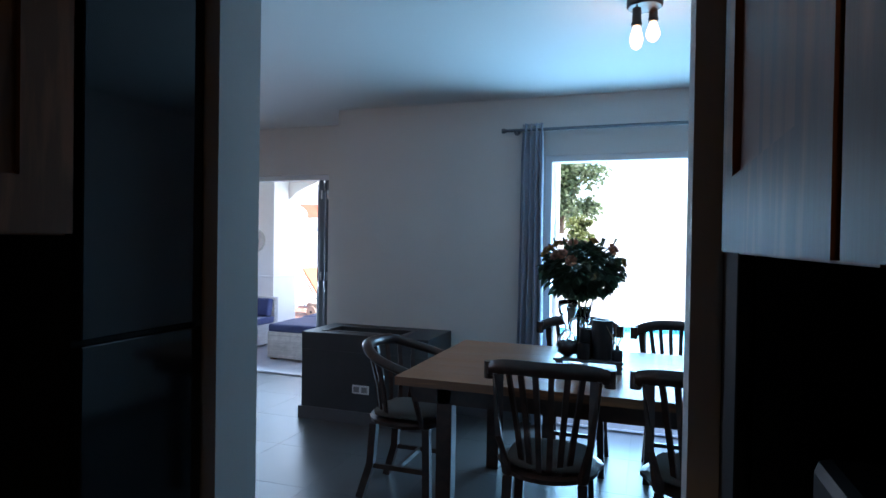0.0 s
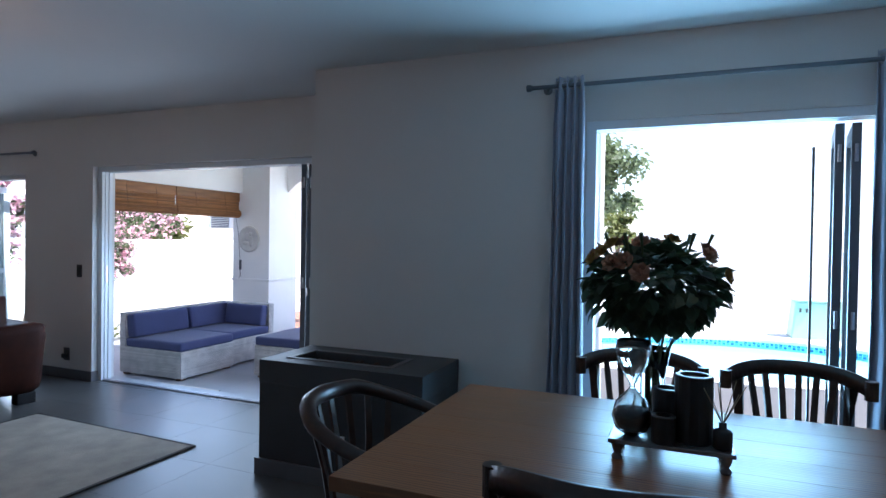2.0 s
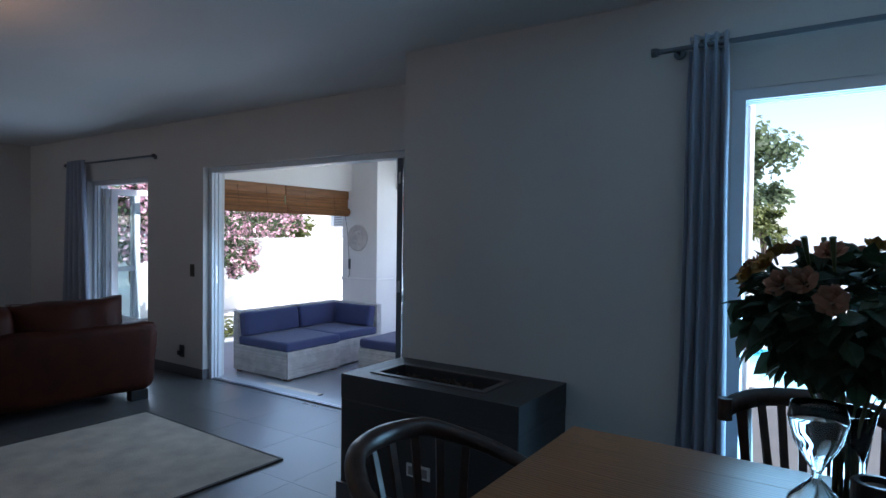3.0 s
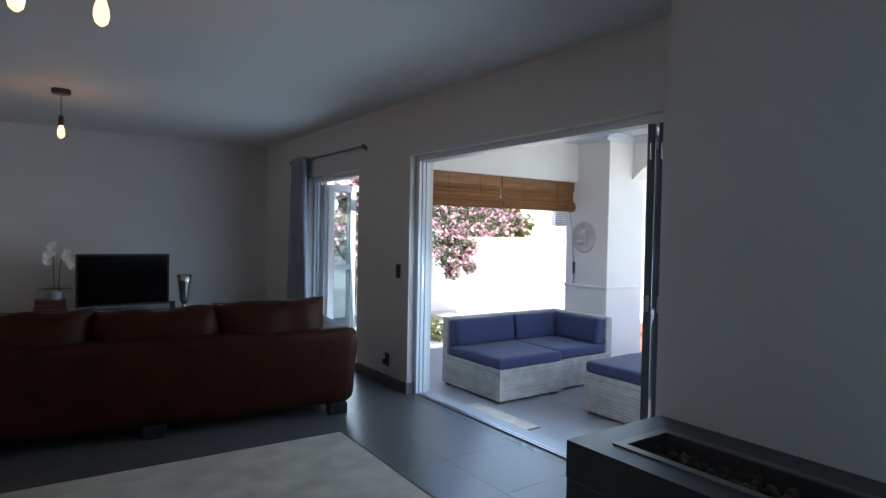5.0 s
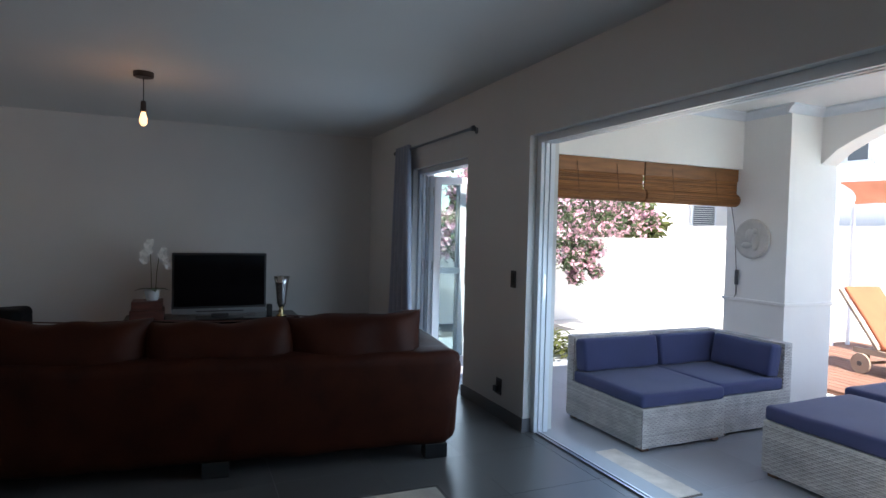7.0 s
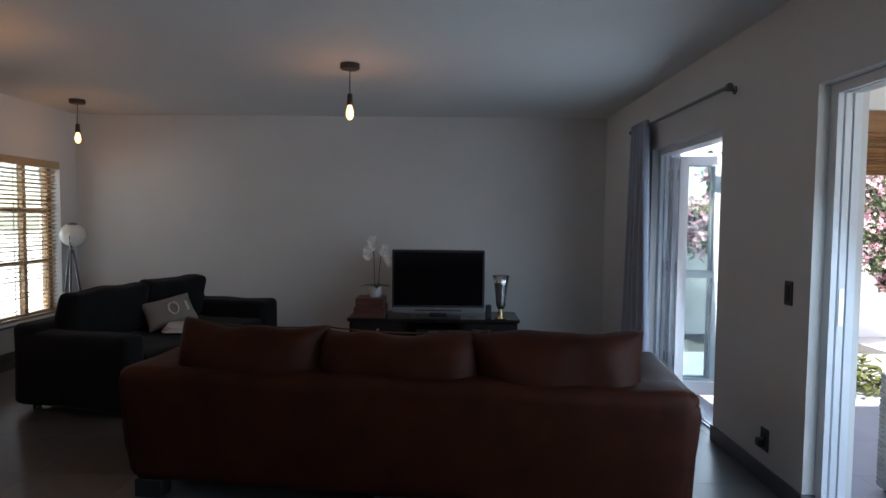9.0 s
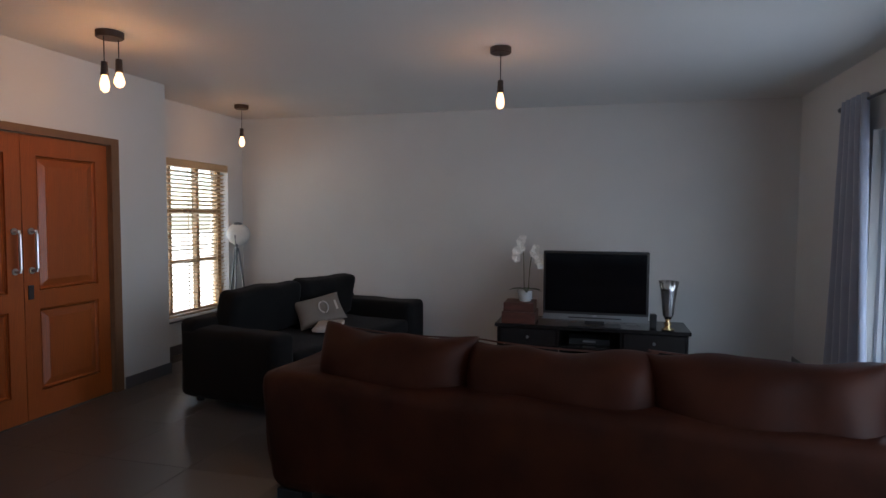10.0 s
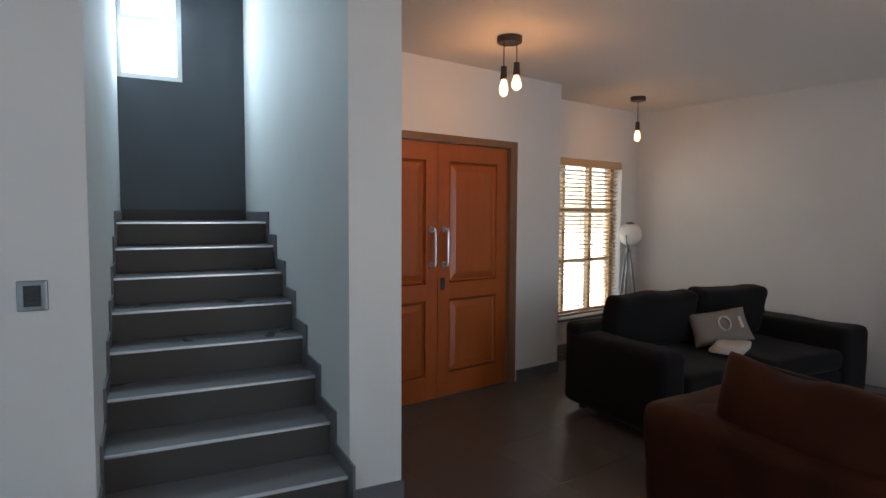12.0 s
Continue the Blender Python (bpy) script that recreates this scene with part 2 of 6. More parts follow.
# walls
struct("wall_living", boxes((XT - T, YL, -0.3, -7.76, YL + T, H + 0.2), (-7.76, YL, 2.12, -6.40, YL + T, H + 0.2), (-6.40, YL, -0.3, -5.375, YL + T, H + 0.2),
                            (-5.375, YL, 2.165, -2.77, YL + T, H + 0.2), (-2.77, YL, -0.3, XC, YL + T, H + 0.2)), WALL, "pale grey painted wall with two door openings", "wall")
struct("wall_dining", boxes((XC, YD, -0.3, -0.415, YL + T, H + 0.2), (-0.415, YD, 2.19, 1.08, YD + 0.28, H + 0.2), (1.08, YD, -0.3, XE, YD + 0.28, H + 0.2)), WALL, "pale grey painted wall round the pool door", "wall")
struct("wall_television", boxes((XT - T, YW - T, -0.3, XT, YL, H + 0.2)), WALL, "plain pale grey painted wall behind the television", "wall")
struct("wall_window", boxes((XT, YW - T, -0.3, -9.06, YW, H + 0.2), (-9.06, YW - T, -0.3, -7.80, YW, 0.365), (-9.06, YW - T, 2.065, -7.80, YW, H + 0.2), (-7.80, YW - T, -0.3, XN, YW, H + 0.2)), WALL, "pale grey painted wall round the blind window", "wall")
struct("wall_entrance", boxes((XN, YW - T, -0.3, -6.86, YE, H + 0.2), (-6.86, YW - T, 2.06, -5.27, YE, H + 0.2), (-5.27, YW - T, -0.3, -5.05, YE, H + 0.2)), WALL, "pale grey painted wall round the entrance doors", "wall")
SH = 4.3
struct("wall_stair_right", boxes((0, -3.35, -0.3, 0.277, 0, SH)), WALL, "pale grey painted wall between stairs and hall", "wall", STAIR)
struct("wall_stair_left", boxes((1.37, -3.35, -0.3, 1.60, -0.02, SH), (1.60, -0.3, -0.3, 2.60, -0.02, H + 0.2)), WALL, "pale grey painted wall beside the stairs", "wall", STAIR)
struct("wall_stair_back", boxes((0.0, -3.60, -0.3, 0.83, -3.35, SH), (0.83, -3.60, -0.3, 1.37, -3.35, 2.70), (0.83, -3.60, 3.95, 1.37, -3.35, SH), (1.37, -3.60, -0.3, 1.60, -3.35, SH)), ACCENT, "dark grey painted wall at the head of the stairs", "wall", STAIR)
struct("wall_stair_header", boxes((0.277, -0.25, H, 1.37, 0.0, SH)), WALL, "painted wall above the foot of the stairs", "wall", STAIR)
struct("ceiling_stair", boxes((-0.1, -3.7, SH, 1.7, 0.1, SH + 0.1)), CEIL, "white ceiling over the stairs", "ceiling", STAIR)
struct("wall_kitchen", boxes((-2.45, KY0, -0.3, KL, KY1, H + 0.2), (KR, KY0, -0.3, XE, KY1, H + 0.2), (KL, KY0, 2.10, KR, KY1, H + 0.2)), WALL, "painted wall round the kitchen opening", "wall")
struct("wall_kitchen_left", boxes((-1.25, -0.9, -0.3, -1.055, KY0, H)), WALL, "painted wall behind the kitchen units", "wall")
struct("wall_kitchen_side", boxes((-2.45, -3.0, -0.3, -2.2, KY0, H + 0.2)), WALL, "painted wall closing the kitchen", "wall")
struct("wall_kitchen_back", boxes((-2.2, -3.0, -0.3, XE, -2.75, H + 0.2)), WALL, "painted wall at the back of the kitchen", "wall")
struct("wall_east", boxes((XE, -3.0, -0.3, XE + T, YD + 0.28, H + 0.2)), WALL, "painted wall closing the dining room", "wall")

# ceiling: everything but the stairwell
bm = bmesh.new()
for x0, y0, x1, y1 in ((XT, 1.11, XE, YL), (-2.45, -3.0, XE, 1.11), (XT, YW, -5.0, 1.11)):
    bm_box(bm, x0, y0, H, x1, y1, H + 0.15)
bm_box(bm, -0.12, -1.25, H + 0.003, 0.02, 0.0, H + 0.15, STAIR)
bm_box(bm, -0.12, 0.001, H + 0.004, 2.65, 0.45, H + 0.16, STAIR)
bm_box(bm, 1.60, -0.30, H + 0.004, 2.65, 0.001, H + 0.16, STAIR)
struct("ceiling", bm, CEIL, "smooth white painted ceiling", "ceiling")

# unseen roof slab, added so that no daylight leaks in
struct("roof", boxes((XT - T, YL, H + 0.2, XC, YL + T + 0.1, H + 0.35), (XT - T, YW - T, H + 0.16, -5.05, YL, H + 0.35), (-5.05, 1.3, H + 0.16, XE + T, YL, H + 0.35), (-2.45, -3.0, H + 0.16, XE + T, 1.3, H + 0.35)), EXTWALL, "unseen roof slab that keeps daylight out", "roof")

# Unseen strip added to stop sun leaking in beside the stair header.
struct("roof_strip", boxes((-0.25, 0.001, H + 0.17, 2.75, 0.60, H + 0.36), (-0.25, -1.4, H + 0.17, 0.0, 0.0, H + 0.36), (1.60, -0.5, H + 0.17, 2.75, 0.0, H + 0.36)), EXTWALL, "unseen strip beside the stairs that keeps daylight out", "roof", STAIR)

# floors
floor = struct("floor", boxes((XT, -3.0, -0.3, XE, YL + T, -0.006)), GROUT, "dark grey tiled floor", "floor")

# ---- door and window frames ----
def lining(name, x0, x1, top, y, label, track=True):
    """A white aluminium door lining with grooved jambs, a head and a floor track; returns the thing."""
    d = thing(name, label, "door frame")
    d["kind"] = "structure"
    for sgn, x in ((1, x0), (-1, x1)) if track else ((1, x0),):
        j = part("jamb", boxes((x, y - 0.012, 0, x + sgn * 0.055, y + 0.016, top - 0.05), (x, y + 0.016, 0, x + sgn * 0.03, y + 0.03, top - 0.03), (x, y + 0.03, 0, x + sgn * 0.05, y + 0.062, top - 0.05), (x, y + 0.062, 0, x + sgn * 0.028, y + 0.072, top - 0.05), (x, y + 0.072, 0, x + sgn * 0.05, y + 0.11, top - 0.05)), FRAME, d)
        part("lock_plate", boxm(x + sgn * 0.05, y + 0.035, 0.98, x + sgn * 0.054, y + 0.057, 1.16), STEEL, j, "steel lock plate")
    part("head", boxes((x0, y - 0.012, top - 0.05, x1, y + 0.016, top), (x0 + 0.03, y + 0.016, top - 0.03, x1 - 0.03, y + 0.03, top), (x0, y + 0.03, top - 0.05, x1, y + 0.062, top), (x0 + 0.03, y + 0.062, top - 0.03, x1 - 0.03, y + 0.072, top), (x0, y + 0.072, top - 0.05, x1, y + 0.11, top)), FRAME, d)
    part("floor_track", boxes((x0 + 0.055, y + 0.0, 0.0, x1 - 0.055, y + 0.012, 0.012), (x0 + 0.055, y + 0.03, 0.0, x1 - 0.055, y + 0.042, 0.012), (x0 + 0.055, y + 0.012, -0.004, x1 - 0.055, y + 0.03, 0.003)), STEEL, d, "bright metal floor track")
    return d


def fold_leaf(parent, m, w, h, z0, frame_mat, glass=True, rail=0.07, depth=0.042, mid=None, handle=False):
    """A glazed folding leaf: stiles, rails, pane. Local x runs along the leaf."""
    leaf = part("door_leaf", boxes((0, 0, z0, rail, depth, h), (w - rail, 0, z0, w, depth, h), (rail, 0, z0, w - rail, depth, z0 + 0.11), (rail, 0, h - rail, w - rail, depth, h)), frame_mat, parent)
    leaf.matrix_basis = m
    if mid:
        part("mid_rail", boxm(rail, 0.002, mid, w - rail, depth - 0.002, mid + 0.06), frame_mat, leaf)
    pane = part("pane", boxm(rail, depth / 2 - 0.003, z0 + 0.11, w - rail, depth / 2 + 0.003, h - rail), GLASS, leaf)
    pane.visible_shadow = False
    for z in (0.25, 1.05, h - 0.2):
        part("hinge", tube([(-0.008, depth / 2, z), (-0.008, depth / 2, z + 0.09)], 0.009, 8), STEEL, leaf)
    if handle:
        part("handle", tube([(w - 0.03, depth, 1.06), (w - 0.03, depth + 0.045, 1.06), (w - 0.15, depth + 0.045, 1.06)], 0.009, 8), STEEL, leaf, "steel lever handle")
        part("handle_plate", boxm(w - 0.048, depth, 0.97, w - 0.016, depth + 0.006, 1.14), STEEL, leaf)
    return leaf


WHITEFRAME = mat("white_powder_coat", (0.80, 0.81, 0.82), 0.4, var=0.02, bump=0.01)
d1 = lining("door_1", -5.375, -2.77, 2.165, YL + 0.075, "white aluminium folding patio door, folded open", False)
for xx, yy in ((-2.868, YL + 0.07), (-2.805, YL + 0.085)):
    fold_leaf(d1, pose(xx, yy, 0, 0, 0, 123), 0.60, 2.11, 0.015, DARKFRAME, mid=0.95)
part("jamb", boxm(-2.795, YL + 0.075, 0, -2.77, YL + 0.18, 2.165), DARKFRAME, d1)
d2 = lining("door_2", -7.76, -6.40, 2.12, YL + 0.07, "white aluminium folding garden door, leaf ajar")
fold_leaf(d2, pose(-7.42, YL + 0.12, 0, 0, 0, 81), 0.85, 2.03, 0.015, WHITEFRAME, handle=True)
for k in range(2):
    fold_leaf(d2, pose(-7.51 - 0.07 * k, YL + 0.10, 0, 0, 0, 88), 0.42, 2.03, 0.015, FRAME, mid=1.0)
d3 = lining("door_3", -0.415, 1.08, 2.19, YD + 0.02, "white aluminium folding pool door, folded open")
for k in range(2):
    fold_leaf(d3, pose(0.885 + 0.075 * k, YD + 0.05, 0, 0, 0, 81), 0.50, 2.115, 0.015, DARKFRAME, mid=0.70)


part("leaf_edge", boxm(0.745, YD + 0.06, 0.02, 0.757, YD + 0.075, 2.0), DARKFRAME, d3, "thin dark edge of an open leaf")


# ---- curtains and rods ----
CURT = mat("grey_blue_curtain", (0.29, 0.325, 0.41), 0.8, var=0.05, scale=5, grain=260, bump=0.08, sheen=0.3)


def curtain(x0, x1, y, z0, z1, folds, amp, label, seed=0, flare=0.0):
    n, rows_ = folds * 10, 14
    bm = bmesh.new()
    grid = []
    for j in range(rows_ + 1):
        f = j / rows_
        z = z1 + (z0 - z1) * f
        row = []
        for i in range(n + 1):
            u = i / n
            wob = 0.16 * noise.noise(Vector((u * 4, f * 1.8, seed)))
            w = 1 + flare * f
            x = (x0 + x1) / 2 + (u - 0.5) * (x1 - x0) * w + 0.01 * noise.noise(Vector((u * 7, f * 4, seed + 5)))
            ph_ = 2 * math.pi * folds * (u + wob * f * 0.25)
            row.append(bm.verts.new((x, y + math.sin(ph_) * amp * (0.75 + 0.35 * f + 0.3 * noise.noise(Vector((u * 3, f * 2, seed + 9)))), z)))
        grid.append(row)
    for a, b in zip(grid, grid[1:]):
        for i in range(n):
            bm.faces.new((a[i], a[i + 1], b[i + 1], b[i]))
    smooth(bm)
    c = thing("curtain", label, "curtain")
    p_ = part("cloth", bm, CURT, c)
    md = p_.modifiers.new("thickness", "SOLIDIFY")
    md.thickness = 0.003
    for k in range(folds):
        x = x0 + (x1 - x0) * (k + 0.5) / folds
        bm = bmesh.new()
        tube([(x + 0.024 * math.cos(a), y, z1 - 0.045 + 0.024 * math.sin(a)) for a in [2 * math.pi * q / 14 for q in range(15)]], 0.005, 6, bm, caps=False)
        part("eyelet", bm, STEEL, c, "steel eyelet ring")
    return c


def rod(x0, x1, y, z, label, material, wall_y):
    r = thing("curtain_rod", label, "curtain rod")
    part("pole", tube([(x0, y, z), (x1, y, z)], 0.0125, 12), material, r)
    for x, s in ((x0, -1), (x1, 1)):
        part("finial", tube([(x, y, z), (x + s * 0.012, y, z), (x + s * 0.014, y, z), (x + s * 0.04, y, z)], 0.02, 12, radii=[0.014, 0.016, 0.021, 0.021]), material, r)
        part("bracket", tube([(x - s * 0.07, y, z), (x - s * 0.07, wall_y, z)], 0.008, 8), material, r)
        part("bracket_plate", tube([(x - s * 0.07, wall_y - 0.008, z), (x - s * 0.07, wall_y, z)], 0.028, 12), material, r)
    return r


rod(-0.72, 1.62, YD - 0.085, 2.392, "slim grey steel curtain rod above the pool door", DARKROD, YD)
rod(-8.10, -6.17, YL - 0.085, 2.325, "slim grey steel curtain rod above the garden door", DARKROD, YL)
c_l = curtain(-0.588, -0.425, YD - 0.085, 0.02, 2.44, 4, 0.035, "grey-blue eyelet curtain drawn aside at the pool door", 1, 0.4)
curtain(0.985, 1.27, YD - 0.085, 0.02, 2.44, 5, 0.045, "grey-blue eyelet curtain drawn aside beside folded doors", 2, 0.04)
curtain(-8.10, -7.64, YL - 0.085, 0.02, 2.37, 5, 0.045, "grey-blue eyelet curtain drawn aside at the garden door", 3, 0.75)
part("pull_cord", tube([(-0.61, YD - 0.012, 2.2), (-0.612, YD - 0.012, 1.2), (-0.62, YD - 0.012, 0.05)], 0.003, 6), BLACK, c_l, "thin black cord")


# ---- switches and sockets ----
def wall_plate(m, name, label, w, h, toggles, col):
    p_ = thing(name, label, "switch" if "switch" in name else "socket", m)
    part("cover_plate", boxm(-w / 2, -0.009, -h / 2, w / 2, 0, h / 2, bevel=0.006, seg=3), col, p_)
    part("insert", boxm(-w * 0.28, -0.012, -h * 0.34, w * 0.28, -0.009, h * 0.34, bevel=0.001, seg=1), BLACK, p_)
    for k in range(toggles):
        z = (k - (toggles - 1) / 2) * h * 0.22
        part("rocker", boxm(-w * 0.24, -0.0155, z - h * 0.085, w * 0.24, -0.012, z + h * 0.085, bevel=0.0012, seg=1), BLACK, p_)
    return p_


SATIN = plain("satin_grey_metal", (0.30, 0.30, 0.31), 0.32, 0.8)
DKPLATE = mat("dark_plate", (0.05, 0.05, 0.055), 0.35, var=0.03, bump=0.01)
wall_plate(pose(-5.555, YL, 1.11), "light_switch", "dark upright light switch beside the patio door", 0.075, 0.13, 2, DKPLATE)
wall_plate(pose(-5.735, YL, 0.25), "wall_socket", "dark wall socket low beside the patio door", 0.085, 0.13, 2, DKPLATE)
wall_plate(STAIR @ pose(1.567, -0.02, 1.155, 0, 0, 180), "light_switch", "satin grey triple light switch beside the stairs", 0.105, 0.122, 3, SATIN)
plug = thing("plug", "black plug pushed into the wall socket", "plug", pose(-5.735, YL - 0.014, 0.235))
part("plug_body", boxm(-0.024, -0.035, -0.024, 0.024, 0, 0.024, bevel=0.008, seg=2), BLACK, plug)

# ---- skirting ----
def skirting(name, dims, m=None):
    return struct(name, boxes(*dims), SKIRT, "dark grey tile skirting along the wall", "baseboard", m)


SK, SD = 0.10, 0.012
skirting("baseboard_living", ((XT, YL - SD, 0, -7.76, YL, SK), (-6.40, YL - SD, 0, -5.375 + SD, YL, SK), (-5.375, YL, 0, -5.375 + SD, YL + 0.06, SK), (-6.40 - SD, YL - SD, 0, -6.40, YL + 0.055, SK), (-2.77, YL - SD, 0, XC, YL, SK)))
skirting("baseboard_dining", ((-1.2, YD - SD, 0, -0.40, YD, SK), (1.08, YD - SD, 0, XE, YD, SK)))
skirting("baseboard_window", ((XT, YW, 0, XN, YW + SD, SK),))
skirting("baseboard_entrance", ((XN - SD, YW + SD, 0, XN, YE + SD, SK), (XN, YE, 0, -6.93, YE + SD, SK), (-5.20, YE, 0, -5.13, YE + SD, SK)))
skirting("baseboard_pillar", ((-SD, -1.1, 0, 0, SD, SK), (0, 0, 0, 0.277, SD, SK)), STAIR)
skirting("baseboard_stair_wall", ((1.37, -0.02, 0, 2.60, -0.02 + SD, SK),), STAIR)
skirting("baseboard_kitchen", ((-2.45, KY1, 0, KL, KY1 + SD, SK), (KR, KY1, 0, XE, KY1 + SD, SK)))

# ---- stairs ----
RISE, GOING, NST = 0.176, 0.314, 8
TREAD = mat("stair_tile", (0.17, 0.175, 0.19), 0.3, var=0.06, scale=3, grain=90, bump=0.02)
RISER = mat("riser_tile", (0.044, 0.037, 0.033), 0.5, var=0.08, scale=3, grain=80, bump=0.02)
NOSE = plain("nosing_metal", (0.62, 0.63, 0.65), 0.3, 0.9)
stairs = thing("staircase", "grey tiled stairs with metal nosings between walls", "stairs", STAIR)
stairs["kind"] = "structure"
SX0, SX1 = 0.289, 1.358
for i in range(NST):
    y0 = -GOING * i
    y1 = y0 - GOING if i < NST - 1 else -3.35
    z = RISE * (i + 1)
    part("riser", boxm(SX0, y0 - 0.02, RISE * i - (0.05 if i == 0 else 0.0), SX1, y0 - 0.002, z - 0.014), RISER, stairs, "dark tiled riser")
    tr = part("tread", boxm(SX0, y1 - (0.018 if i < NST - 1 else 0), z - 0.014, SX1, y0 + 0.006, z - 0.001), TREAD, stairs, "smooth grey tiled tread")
    part("nosing", boxm(SX0, y0 - 0.010, z - 0.012, SX1, y0 + 0.008, z + 0.001, bevel=0.002, seg=1), NOSE, tr, "pale metal nosing strip")
    for x0, x1 in ((0.277, SX0), (SX1, 1.37)):
        part("stair_skirting", boxes((x0, y0 - 0.05, RISE * i, x1, y0 + 0.09, z + 0.085), (x0, y1 + 0.09, RISE * i, x1, y0 - 0.05, z + 0.085)), SKIRT, stairs, "stepped grey tile skirting")
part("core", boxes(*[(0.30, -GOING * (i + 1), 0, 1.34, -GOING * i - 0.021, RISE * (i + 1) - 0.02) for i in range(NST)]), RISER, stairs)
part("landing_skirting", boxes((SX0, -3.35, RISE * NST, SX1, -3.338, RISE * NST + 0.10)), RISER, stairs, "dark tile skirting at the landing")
# window over the stairs
w2 = thing("window_2", "white framed window high over the stairs", "window", STAIR)
w2["kind"] = "structure"
part("window_frame", boxes((0.83, -3.45, 2.70, 0.875, -3.38, 3.95), (1.325, -3.45, 2.70, 1.37, -3.38, 3.95), (0.875, -3.45, 2.70, 1.325, -3.38, 2.745), (0.875, -3.45, 3.905, 1.325, -3.38, 3.95), (0.875, -3.45, 3.23, 1.325, -3.38, 3.27)), WHITEFRAME, w2)
for z0, z1 in ((2.745, 3.23), (3.27, 3.905)):
    pn = part("pane", boxm(0.875, -3.418, z0, 1.325, -3.412, z1), GLASS, w2)
    pn.visible_shadow = False

# ---- entrance doors ----
DOORW = mat("orange_brown_door_wood", (0.40, 0.092, 0.016), 0.42, var=0.10, scale=2.0, grain=30, bump=0.04, wood="X", stretch=(7, 7, 0.6), color2=(0.25, 0.058, 0.012), coat=0.08)
ed = thing("door_4", "varnished orange-brown double entrance doors with panels, closed", "door")
ed["kind"] = "structure"
DFR = mat("door_frame_wood", (0.20, 0.10, 0.05), 0.5, var=0.1, wood="X", stretch=(7, 7, 0.6))
part("door_frame", boxes((-6.90, YE - 0.08, 0, -6.82, YE + 0.014, 2.10), (-5.31, YE - 0.08, 0, -5.23, YE + 0.014, 2.10), (-6.82, YE - 0.08, 2.045, -5.31, YE + 0.014, 2.10)), DFR, ed, "brown wooden door frame")
for k, (x0, x1) in enumerate(((-6.815, -6.068), (-6.062, -5.315))):
    yb, yf = YE - 0.075, YE - 0.03
    st_ = 0.115
    leaf = part("door_leaf", boxes((x0, yb, 0.008, x0 + st_, yf, 2.04), (x1 - st_, yb, 0.008, x1, yf, 2.04), (x0 + st_, yb, 0.008, x1 - st_, yf, 0.20), (x0 + st_, yb, 0.80, x1 - st_, yf, 0.93), (x0 + st_, yb, 1.90, x1 - st_, yf, 2.04)), DOORW, ed)
    for z0, z1 in ((0.20, 0.80), (0.93, 1.90)):
        bm = bmesh.new()
        a = (x0 + st_, z0, x1 - st_, z1)
        vs = []
        for ins, yy in ((0.0, yf - 0.018), (0.012, yf - 0.004), (0.022, yf - 0.02), (0.03, yf - 0.02), (0.075, yf - 0.006), (0.08, yf - 0.006)):
            vs.append([bm.verts.new((x, yy, z)) for x, z in ((a[0] + ins, a[1] + ins), (a[2] - ins, a[1] + ins), (a[2] - ins, a[3] - ins), (a[0] + ins, a[3] - ins))])
        for p0, p1 in zip(vs, vs[1:]):
            for q in range(4):
                bm.faces.new((p0[q], p0[(q + 1) % 4], p1[(q + 1) % 4], p1[q]))
        bm.faces.new(vs[-1])
        bm.faces.new([bm.verts.new((x, yb + 0.004, z)) for x, z in ((a[0], a[1]), (a[2], a[1]), (a[2], a[3]), (a[0], a[3]))][::-1])
        bmesh.ops.recalc_face_normals(bm, faces=bm.faces[:])
        part("door_panel", bm, DOORW, leaf, "raised wooden door panel")
    hx = x1 - 0.06 if k == 0 else x0 + 0.06
    hd = part("pull_handle", tube([(hx, yf, 1.36), (hx, yf + 0.05, 1.36), (hx, yf + 0.055, 1.34), (hx, yf + 0.055, 1.10), (hx, yf + 0.05, 1.08), (hx, yf, 1.08)], 0.011, 10), STEEL, leaf, "polished steel pull handle")
    for z in (1.36, 1.08):
        part("handle_rose", tube([(hx, yf, z), (hx, yf + 0.008, z)], 0.024, 14), STEEL, hd)
part("lock", boxes((-6.135, YE - 0.03, 0.875, -6.095, YE - 0.022, 0.975)), DKPLATE, ed, "dark lock plate")
part("threshold", boxm(-6.82, YE - 0.08, 0, -5.31, YE - 0.015, 0.007), GROUT, ed)

# ---- window with the wooden blind ----
WOODF = mat("window_wood", (0.42, 0.25, 0.12), 0.5, var=0.1, wood="X", stretch=(6, 6, 0.8))
BLINDW = mat("blind_wood", (0.62, 0.45, 0.28), 0.5, var=0.08, glow_through=0.25, wood="Z", stretch=(0.6, 5, 5))
w1 = thing("window_1", "wooden casement window with small panes", "window", pose(0, 0, 0.075))
w1["kind"] = "structure"
ya, yb = YW - 0.17, YW - 0.11
part("window_frame", boxes((-9.06, ya, 0.29, -9.0, yb, 1.99), (-7.86, ya, 0.29, -7.80, yb, 1.99), (-9.0, ya, 0.29, -7.86, yb, 0.35), (-9.0, ya, 1.93, -7.86, yb, 1.99), (-8.665, ya, 0.35, -8.615, yb, 1.93), (-8.21, ya, 0.35, -8.17, yb, 1.93)), WOODF, w1)
